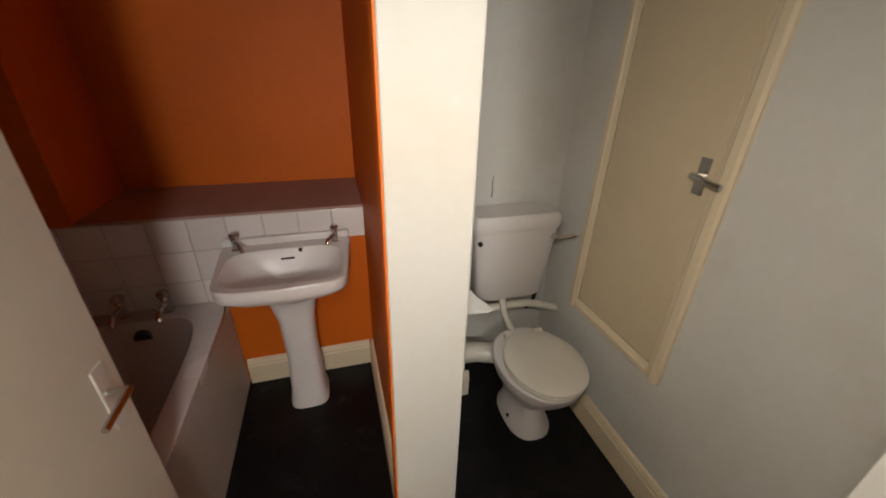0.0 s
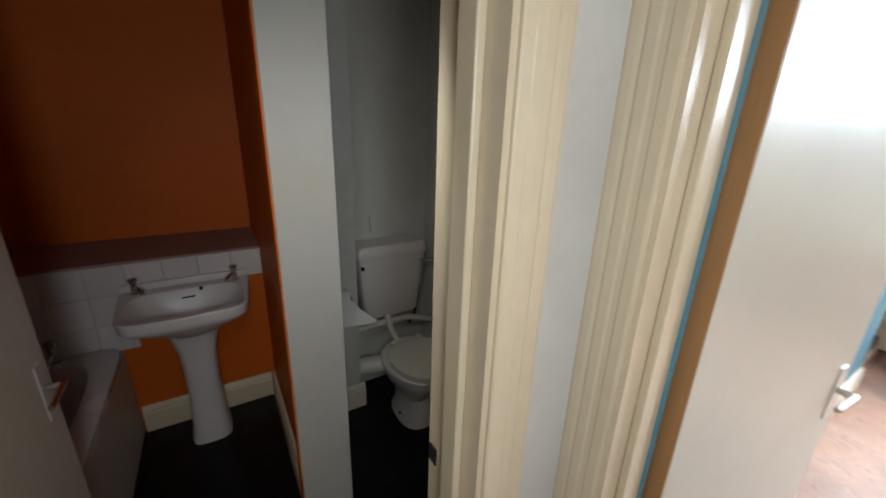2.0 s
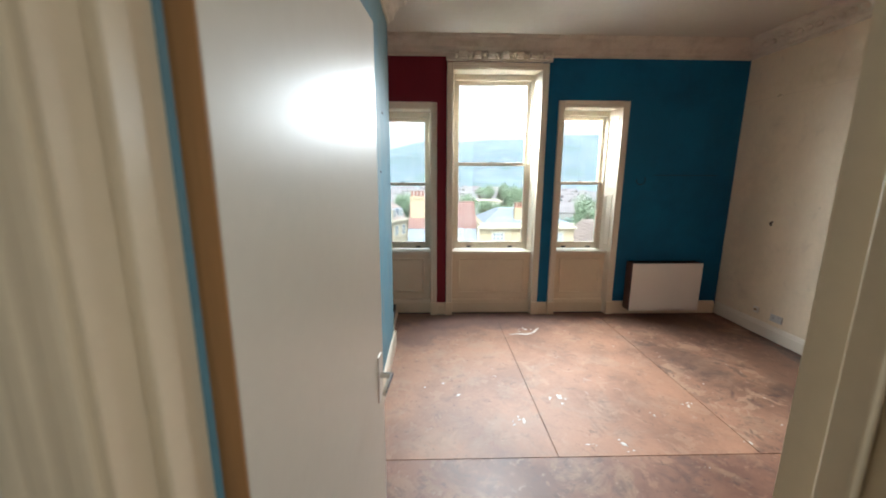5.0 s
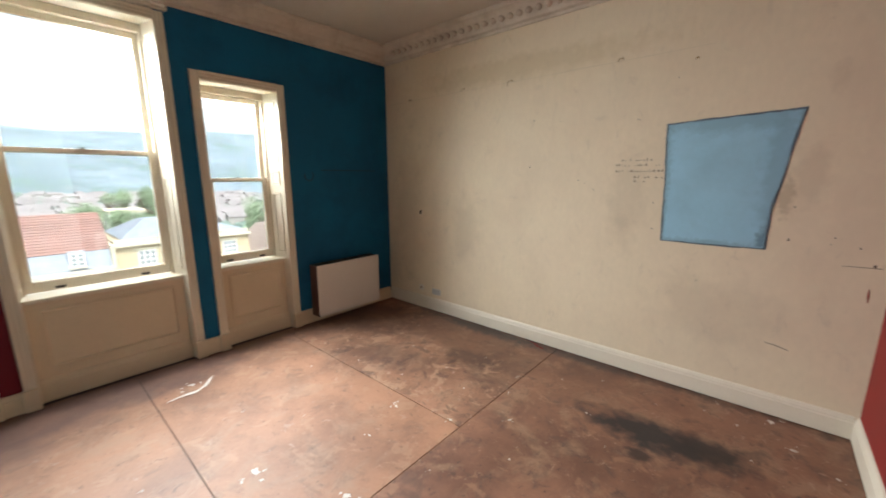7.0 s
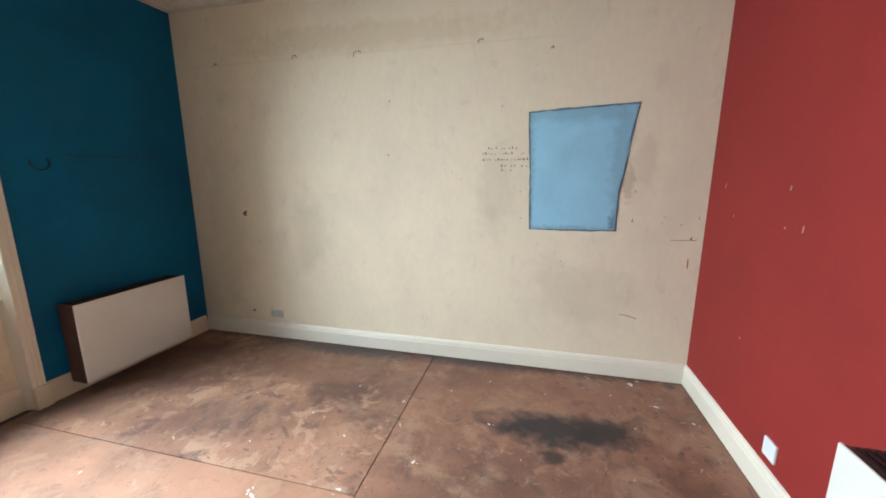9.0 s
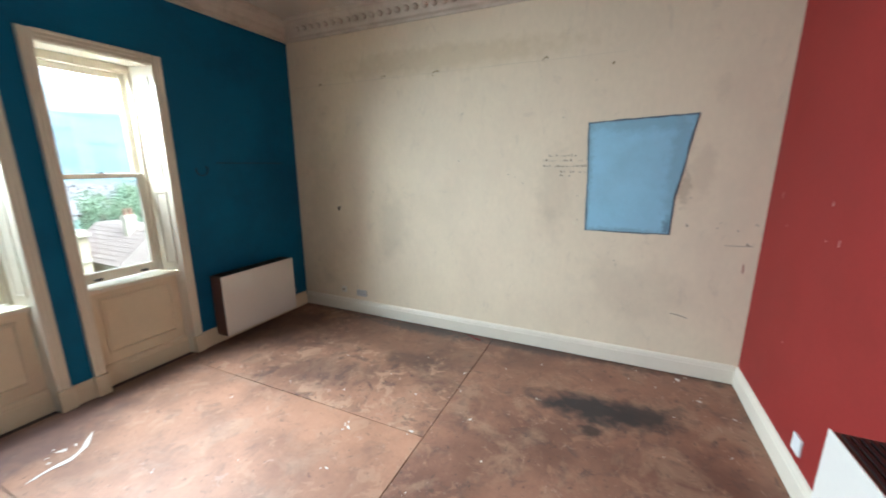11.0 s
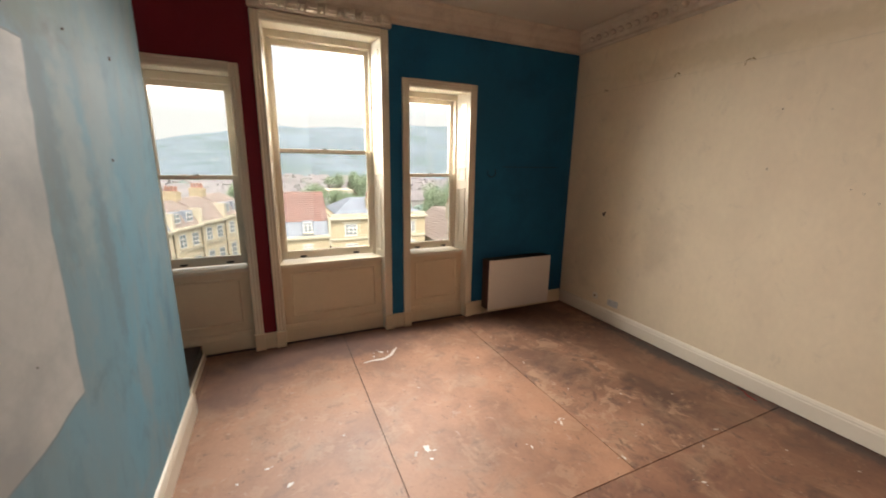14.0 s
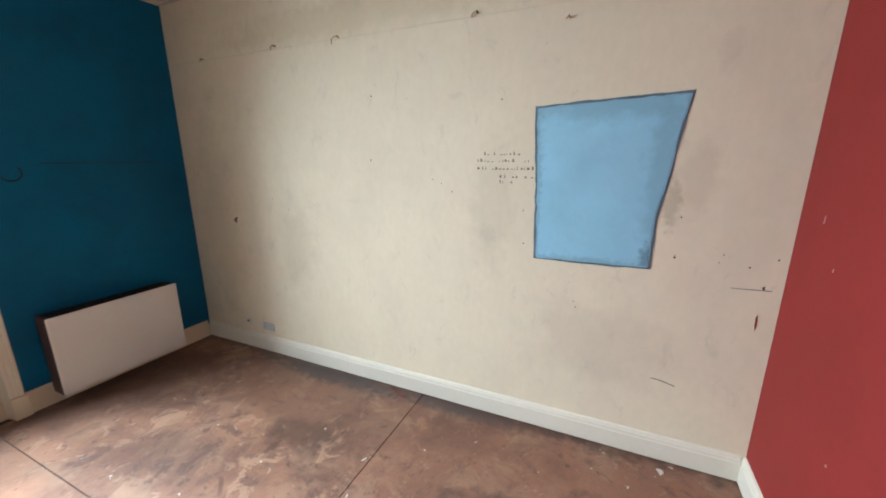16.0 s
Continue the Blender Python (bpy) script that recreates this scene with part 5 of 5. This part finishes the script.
FAR_WHITE = mat("pale_render", (0.40, 0.40, 0.38), 0.8, 0.08, 0.2, 2, 0.0)
TERRAIN = mat("valley_floor", (0.12, 0.15, 0.11), 0.95, 0.3, 0.02, 0.1, 0.0, dirt=(0.18, 0.175, 0.15), dirt_amount=0.7, dirt_scale=0.02)
# haze is put into the pale colours of the hill, far town and trees
HILL = mat("haze_tinted_wooded_hill", (0.145, 0.183, 0.222), 0.95, 0.2, 0.012, 0.05, 0.0, dirt=(0.10, 0.135, 0.148), dirt_amount=1.0, dirt_scale=0.0045, stretch=(0.5, 1, 4), specks=[(0.014, (0.09, 0.135, 0.125), 0.9, 0.53), (0.035, (0.27, 0.28, 0.27), 0.9, 0.58)])
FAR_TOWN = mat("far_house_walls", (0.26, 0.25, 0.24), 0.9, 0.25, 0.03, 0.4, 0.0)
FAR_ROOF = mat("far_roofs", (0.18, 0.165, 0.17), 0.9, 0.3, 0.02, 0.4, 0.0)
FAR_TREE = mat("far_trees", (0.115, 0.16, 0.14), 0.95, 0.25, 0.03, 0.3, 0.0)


def land(x, y):
    """Height of the land: a street below, a valley, then the long hill."""
    near = -17 - 9 * min(1, max(0, (x - 30) / 250))
    f = min(1, max(0, (x - 520) / 980))
    ridge = 121 - (0.20 if y > 0 else 0.05) * y + 4 * math.sin(y / 90) + 2.5 * math.sin(y / 37 + 1)
    f = f * f * (3 - 2 * f)
    return near + (ridge - near) * f + (4 * math.sin(x / 70 + y / 110) if x > 300 else 0) * min(1, max(0, (x - 300) / 300))


bm = bmesh.new()
xs = [5.2, 12, 25, 45, 70, 110, 160, 220, 300, 400, 500, 600, 700, 800, 900, 1000, 1100, 1200, 1300, 1400, 1500, 1700, 2200, 4800]
hill_bm = bmesh.new()
rows, hill_rows = [], []
for x in xs:
    half = 60 + x * 1.15
    rows.append([bm.verts.new((x, -half + 2 * half * k / 90, land(x, -half + 2 * half * k / 90) if x < 2000 else land(1500, -half + 2 * half * k / 90) - (x - 1500) * 0.15)) for k in range(91)])
for x in xs:
    if x >= 600:
        hill_rows.append([hill_bm.verts.new(v.co + Vector((0, 0, 0.5))) for v in rows[xs.index(x)]])
for grid, sheet in ((rows, bm), (hill_rows, hill_bm)):
    for a, b in zip(grid, grid[1:]):
        for k in range(90):
            sheet.faces.new((a[k], a[k + 1], b[k + 1], b[k]))
solid("backdrop_hill", hill_bm, HILL, "long wooded hill, its colour paled for haze", "hill", kind="structure", smooth=True)
solid("ground", bm, TERRAIN, "green valley floor below the windows", "ground", kind="structure", smooth=True)
structure("ground_near", box(bmesh.new(), -60, 5.2, -70, 70, -18, -17.05), GROUT, "paved ground below the house", "ground")


def facade_window(parent, m, w, h, cols=2, rows_=2, sill=True):
    """A sash window set in a facade: local x along the wall, -y out of it, origin at its lower left corner."""
    win = part("window", bmesh_at(box(bmesh.new(), 0, w, -0.02, 0.0, 0, h), m), WHITE_JOINERY, parent)
    t = 0.09
    pw, ph = (w - t * (cols + 1)) / cols, (h - t * (rows_ + 1)) / rows_
    for i in range(cols):
        for j in range(rows_):
            x, z = t + i * (pw + t), t + j * (ph + t)
            part("pane", bmesh_at(box(bmesh.new(), x, x + pw, -0.045, -0.021, z, z + ph), m), DARK_PANE, win)
    if sill:
        part("sill", bmesh_at(box(bmesh.new(), -0.12, w + 0.12, -0.2, -0.0, -0.14, -0.01), m), PALE_STONE, win)
    return win


def bmesh_at(bm, m):
    bmesh.ops.transform(bm, matrix=m, verts=bm.verts[:])
    return bm


def chimney(parent, x, y, z0, z1, along=1.4, pots=3, material=BATH_STONE):
    c = part("chimney", box(box(bmesh.new(), x - 0.4, x + 0.4, y - along / 2, y + along / 2, z0, z1, 0.03), x - 0.48, x + 0.48, y - along / 2 - 0.08, y + along / 2 + 0.08, z1 - 0.35, z1 - 0.15), material, parent)
    for k in range(pots):
        py = y - along / 2 + along * (k + 0.5) / pots
        bm = bmesh.new()
        loft(bm, [oval(x, py, z1 + h, r, r, 10) for h, r in ((-0.05, 0.17), (0.1, 0.16), (0.55, 0.13), (0.6, 0.16), (0.68, 0.15))])
        part("chimney_pot", bm, POT, c, smooth=True)
    return c


def courses(parent, name, material, a, b, up, count, thick=0.05):
    """Overlapping courses of roofing from a to b, climbing along up."""
    a, b, up = Vector(a), Vector(b), Vector(up)
    n = (b - a).cross(up).normalized()
    n = n if n.z > 0 else -n
    for k in range(count):
        p, q = up * (k / count), up * ((k + 1.15) / count)
        bm = bmesh.new()
        loft(bm, [[a + p + n * thick, b + p + n * thick, b + q + n * 0.005, a + q + n * 0.005], [a + p, b + p, b + q - n * 0.02, a + q - n * 0.02]])
        part(name, bm, material, parent)


WALL_M = lambda x, y, z: Matrix.Translation((x, y, z)) @ Matrix.Rotation(radians(-90), 4, "Z")

# house with a mansard roof
h = thing("mansard_house", "honey stone house with slate and clay tile mansard roof", "house")
h.location = (0, 0.45, 0.15)
y0, y1, xf = -5.95, 2.6, 46.0
part("wall", box(bmesh.new(), xf, xf + 9, y0, y1, -17.3, -6.75), BATH_STONE, h)
part("cornice", box(bmesh.new(), xf - 0.35, xf + 0.3, y0 - 0.1, y1, -7.0, -6.65, 0.04), PALE_STONE, h)
part("string_course", box(bmesh.new(), xf - 0.12, xf, y0, y1, -9.5, -9.25), PALE_STONE, h)
bm = bmesh.new()
loft(bm, [[Vector(p) for p in ((xf, y, -6.65), (xf + 9, y, -6.65), (xf + 8.3, y, -5.05), (xf + 4.6, y, -2.1), (xf + 0.55, y, -5.05))] for y in (y0 + 0.06, y1)])
part("roof", bm, SLATE, h)
courses(h, "slate_course", SLATE, (xf, y0 + 0.1, -6.65), (xf, y1, -6.65), (0.55, 0, 1.6), 6, 0.03)
courses(h, "tile_course", CLAY_TILE, (xf + 0.5, y0, -5.08), (xf + 0.5, y1, -5.08), (4.05, 0, 2.97), 14, 0.06)
part("ridge", tube(bmesh.new(), (xf + 4.6, y0, -2.08), (xf + 4.6, y1, -2.08), 0.14), CLAY_TILE, h)
part("party_wall", box(bmesh.new(), xf - 0.1, xf + 9, y0 - 0.25, y0 + 0.05, -8, -4.7), PALE_STONE, h)
for y in (-3.15, 0.4):
    d = part("dormer", box(bmesh.new(), xf + 0.02, xf + 1.4, y - 1.05, y + 0.08, -6.35, -4.95), SLATE, h)
    facade_window(h, WALL_M(xf + 0.0, y + 0.0, -6.28), 0.97, 1.22, 2, 3)
for y in (-3.05, 0.4, 2.0):
    for z in (-8.75, -12.2):
        facade_window(h, WALL_M(xf, y, z), 1.05, 1.1 if z > -10 else 1.8, 2, 3)
chimney(h, xf + 2.4, 1.5, -5, -1.2, 1.8, 4)

# stone house beside it
h = thing("stone_house", "honey limestone house with a cornice and hipped slate roof", "house")
h.location = (0, 0.45, 0.15)
y0, y1, xf = -18.1, -6.22, 46.4
part("wall", box(bmesh.new(), xf, xf + 10, y0, y1, -17.3, -4.55), BATH_STONE, h)
part("cornice", box(bmesh.new(), xf - 0.4, xf + 0.2, y0 - 0.2, y1 + 0.02, -5.05, -4.75, 0.05), PALE_STONE, h)
part("parapet", box(bmesh.new(), xf - 0.05, xf + 0.35, y0, y1, -4.75, -4.4, 0.03), PALE_STONE, h)
part("string_course", box(bmesh.new(), xf - 0.18, xf, y0, y1, -7.5, -7.25, 0.03), PALE_STONE, h)
bm = bmesh.new()
loft(bm, [[Vector(p) for p in ((xf + 0.5, y0 + 0.3, -4.4), (xf + 9.5, y0 + 0.3, -4.4), (xf + 9.5, y1 - 0.6, -4.4), (xf + 0.5, y1 - 0.6, -4.4))],
          [Vector(p) for p in ((xf + 4, -13.4, -2.9), (xf + 6, -13.4, -2.9), (xf + 6, -9.3, -2.9), (xf + 4, -9.3, -2.9))]])
part("roof", bm, SLATE, h)
for y in (-7.85, -11.6, -15.3):
    facade_window(h, WALL_M(xf, y, -7.0), 1.45, 1.45, 3, 3)
    facade_window(h, WALL_M(xf, y, -10.1), 1.45, 2.1, 3, 4)
    part("lintel", box(bmesh.new(), xf - 0.14, xf, y - 1.75, y + 0.3, -5.48, -5.3, 0.02), PALE_STONE, h)
chimney(h, xf + 1.6, -11.35, -4.6, -2.6, 1.1, 3)

# gabled house further along
h = thing("gabled_house", "stone house with a steep brown tiled roof", "house")
h.location = (0, 0.45, 0.15)
part("wall", box(bmesh.new(), 44.5, 55, -28.3, -19.4, -17.3, -7.9), PALE_STONE, h)
bm = bmesh.new()
loft(bm, [[Vector(p) for p in ((44, y, -8.0), (55.5, y, -8.0), (55.5, y2, z), (44, y2, z))] for y, y2, z in ((-28.6, -24.8, -4.9), (-19.1, -22.8, -4.9))])
part("roof", bm, BROWN_ROOF, h)
courses(h, "tile_course", BROWN_ROOF, (44, -19.0, -8.05), (55.5, -19.0, -8.05), (0, -3.8, 3.15), 9, 0.06)
chimney(h, 47.5, -22.2, -6, -3.6, 1.0, 2, PALE_STONE)
facade_window(h, WALL_M(44.5, -21.2, -10.6), 1.2, 1.7, 2, 3)
facade_window(h, WALL_M(44.5, -24.4, -10.6), 1.2, 1.7, 2, 3)


# curving stone terrace
def terrace_house(m, roof, dormer):
    t = thing("terraced_house", "honey stone terraced house with sash windows and dormers", "house", "stone terrace", m)
    w = 4.4
    part("wall", box(bmesh.new(), 0, w, 0, 9, -19.5, -7.6), TERRACE_STONE, t)
    part("cornice", box(bmesh.new(), -0.02, w + 0.02, -0.35, 0.1, -7.75, -7.4, 0.04), PALE_STONE, t)
    part("string_course", box(bmesh.new(), 0.0, w, -0.12, 0.0, -10.5, -10.25), PALE_STONE, t)
    bm = bmesh.new()
    loft(bm, [[Vector(p) for p in ((x, 0.3, -7.4), (x, 8.7, -7.4), (x, 6.2, -5.0), (x, 4.0, -4.5), (x, 1.6, -5.4))] for x in (0.02, w - 0.02)])
    part("roof", bm, roof, t)
    courses(t, "roof_course", roof, (0.05, 0.25, -7.4), (w - 0.05, 0.25, -7.4), (0, 1.35, 2.0), 7, 0.05)
    for x in (0.6, 2.55):
        for z, hh in ((-10.0, 1.7), (-13.6, 2.2)):
            facade_window(t, Matrix.Translation((x, 0, z)), 1.05, hh, 2, 3)
            part("lintel", box(bmesh.new(), x - 0.2, x + 1.25, -0.14, 0, z + hh + 0.1, z + hh + 0.28), PALE_STONE, t)
        if dormer:
            part("dormer", box(bmesh.new(), x - 0.1, x + 1.15, 0.5, 2.6, -7.1, -5.6, 0.05), SLATE, t)
            facade_window(t, Matrix.Translation((x + 0.05, 0.48, -6.95)), 0.95, 1.2, 2, 2, False)
    part("party_wall", box(bmesh.new(), -0.16, 0.2, -0.1, 4.2, -8.2, -5.6, 0.03), PALE_STONE, t)
    part("pilaster", box(bmesh.new(), -0.14, 0.26, -0.16, 0.0, -19.4, -7.76, 0.02), TERRACE_STONE, t)
    part("downpipe", tube(bmesh.new(), (w - 0.3, -0.1, -19.4), (w - 0.3, -0.1, -7.76), 0.06), BARK, t)
    courses(t, "upper_course", roof, (0.05, 1.55, -5.42), (w - 0.05, 1.55, -5.42), (0, 2.4, 0.9), 6, 0.05)
    c = chimney(t, 0.35, 4.2, -6, -3.6, 2.0, 4)
    return t


ang = math.degrees(math.atan2(-6.2, 9.9))
for k in range(6):
    p = Vector((43.2, 18.3, 0.15)) + Vector((math.cos(radians(ang)), math.sin(radians(ang)), 0)) * 4.4 * k
    terrace_house(pose(p.x, p.y, 0.5 + 0.22 * k, 0, 0, ang), SLATE if k < 3 else BROWN_ROOF, k in (0, 2, 3, 5))

# flat-roofed modern block
h = thing("flat_roofed_block", "pale flat-roofed modern block among trees", "building")
part("wall", box(bmesh.new(), 150, 162, -27.4, -18.6, -24, -9.2), FAR_WHITE, h)
part("roof", box(bmesh.new(), 149.6, 162.4, -27.8, -18.2, -9.2, -8.4, 0.05), PALE_STONE, h)
for z in (-11.8, -14.8):
    for k in range(5):
        facade_window(h, WALL_M(150, -19.2 - 1.65 * k, z), 1.3, 1.6, 2, 1, False)


def tree(x, y, height, spread, seed):
    z0 = land(x, y)
    t = thing("tree", "full green summer tree among the houses", "tree", "valley trees", pose(x, y, z0 - 0.2))
    rnd = random.Random(seed)
    bm = bmesh.new()
    pipe(bm, [(0, 0, 0), (0.1, 0, height * 0.25), (-0.1, 0.1, height * 0.5)], height * 0.035, 8)
    for k in range(6):
        a = k * 1.05 + rnd.random()
        pipe(bm, [(0, 0, height * (0.3 + 0.03 * k)), (spread * 0.3 * math.cos(a), spread * 0.3 * math.sin(a), height * 0.55), (spread * 0.6 * math.cos(a), spread * 0.6 * math.sin(a), height * 0.72)], height * 0.014, 6)
    part("trunk", bm, BARK, t)
    verts, faces = [], []
    lobes = [(Vector((rnd.uniform(-1, 1) * spread * 0.6, rnd.uniform(-1, 1) * spread * 0.6, height * rnd.uniform(0.45, 0.88))), spread * rnd.uniform(0.3, 0.5)) for _ in range(14)]
    for k in range(5200):
        c, r = lobes[k % len(lobes)]
        d = Vector((rnd.gauss(0, 1), rnd.gauss(0, 1), rnd.gauss(0, 0.8))).normalized() * r * rnd.uniform(0.4, 1.1)
        p, s = c + d, rnd.uniform(0.3, 0.6) * spread * 0.075
        u = Vector((rnd.gauss(0, 1), rnd.gauss(0, 1), rnd.gauss(0, 1))).normalized()
        v = u.orthogonal().normalized()
        i = len(verts)
        verts += [p - u * s, p + v * s * 0.8, p + u * s, p - v * s * 0.8]
        faces.append((i, i + 1, i + 2, i + 3))
    me = bpy.data.meshes.new("crown")
    me.from_pydata(verts, [], faces)
    me.materials.append(LEAF)
    ob = new("crown", me)
    ob.parent = t


for k, (x, y, hh, s) in enumerate(((110, -24.0, 19, 5.5), (112, -17.3, 16, 4.6), (118, -9.2, 16.5, 5.2), (150, -38, 20, 6), (175, -33.5, 22, 5), (170, -23.6, 21, 5), (85, -35.5, 17, 5.0), (95, -47, 16, 6), (130, -60, 18, 7), (115, -3.5, 14, 5), (150, 10, 16, 6), (140, -12.5, 14, 5), (200, -55, 18, 7))):
    tree(x, y, hh, s, 40 + k)

# distant houses and woods
rnd = random.Random(77)
v1, f1, v2, f2 = [], [], [], []
for k in range(1500):
    x = rnd.uniform(175, 560)
    y = rnd.uniform(-0.95, 0.55) * x
    if x > 560 and rnd.random() < 0.75:
        continue
    z = land(x, y)
    w, d, hh, rot = rnd.uniform(5, 15), rnd.uniform(5, 9), rnd.uniform(4, 7.5), rnd.uniform(-0.4, 0.4)
    c, s = math.cos(rot), math.sin(rot)
    P = lambda a, b, e: (x + a * c - b * s, y + a * s + b * c, z + e)
    i = len(v1)
    v1 += [P(-d / 2, -w / 2, -3), P(d / 2, -w / 2, -3), P(d / 2, w / 2, -3), P(-d / 2, w / 2, -3), P(-d / 2, -w / 2, hh), P(d / 2, -w / 2, hh), P(d / 2, w / 2, hh), P(-d / 2, w / 2, hh)]
    f1 += [(i, i + 1, i + 5, i + 4), (i + 1, i + 2, i + 6, i + 5), (i + 2, i + 3, i + 7, i + 6), (i + 3, i, i + 4, i + 7)]
    i = len(v2)
    v2 += [P(-d / 2 - 0.4, -w / 2, hh), P(d / 2 + 0.4, -w / 2, hh), P(d / 2 + 0.4, w / 2, hh), P(-d / 2 - 0.4, w / 2, hh), P(0, -w / 2, hh + d * 0.35), P(0, w / 2, hh + d * 0.35)]
    f2 += [(i, i + 4, i + 5, i + 3), (i + 1, i + 2, i + 5, i + 4), (i, i + 1, i + 4), (i + 3, i + 5, i + 2)]
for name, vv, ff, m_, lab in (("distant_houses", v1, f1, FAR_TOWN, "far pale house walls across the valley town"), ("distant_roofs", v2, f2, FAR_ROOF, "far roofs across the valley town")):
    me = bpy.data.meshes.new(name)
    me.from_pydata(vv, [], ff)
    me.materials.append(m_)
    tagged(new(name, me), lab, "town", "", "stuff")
vv, ff = [], []
for k in range(1100):
    x = rnd.uniform(160, 590)
    y = rnd.uniform(-1.0, 0.6) * x
    z = land(x, y)
    r = rnd.uniform(2.2, 4.5)
    n = 7
    i = len(vv)
    for ring_z, ring_r in ((0, 0.8), (r * 0.7, 1.05), (r * 1.3, 0.7)):
        vv += [(x + r * ring_r * math.cos(2 * math.pi * q / n + k) * rnd.uniform(0.75, 1.2), y + r * ring_r * math.sin(2 * math.pi * q / n + k) * rnd.uniform(0.75, 1.2), z + ring_z * rnd.uniform(0.85, 1.15)) for q in range(n)]
    vv.append((x, y, z + r * rnd.uniform(1.5, 1.9)))
    for lev in range(2):
        ff += [(i + lev * n + q, i + lev * n + (q + 1) % n, i + (lev + 1) * n + (q + 1) % n, i + (lev + 1) * n + q) for q in range(n)]
    ff += [(i + 2 * n + q, i + 2 * n + (q + 1) % n, i + 3 * n) for q in range(n)]
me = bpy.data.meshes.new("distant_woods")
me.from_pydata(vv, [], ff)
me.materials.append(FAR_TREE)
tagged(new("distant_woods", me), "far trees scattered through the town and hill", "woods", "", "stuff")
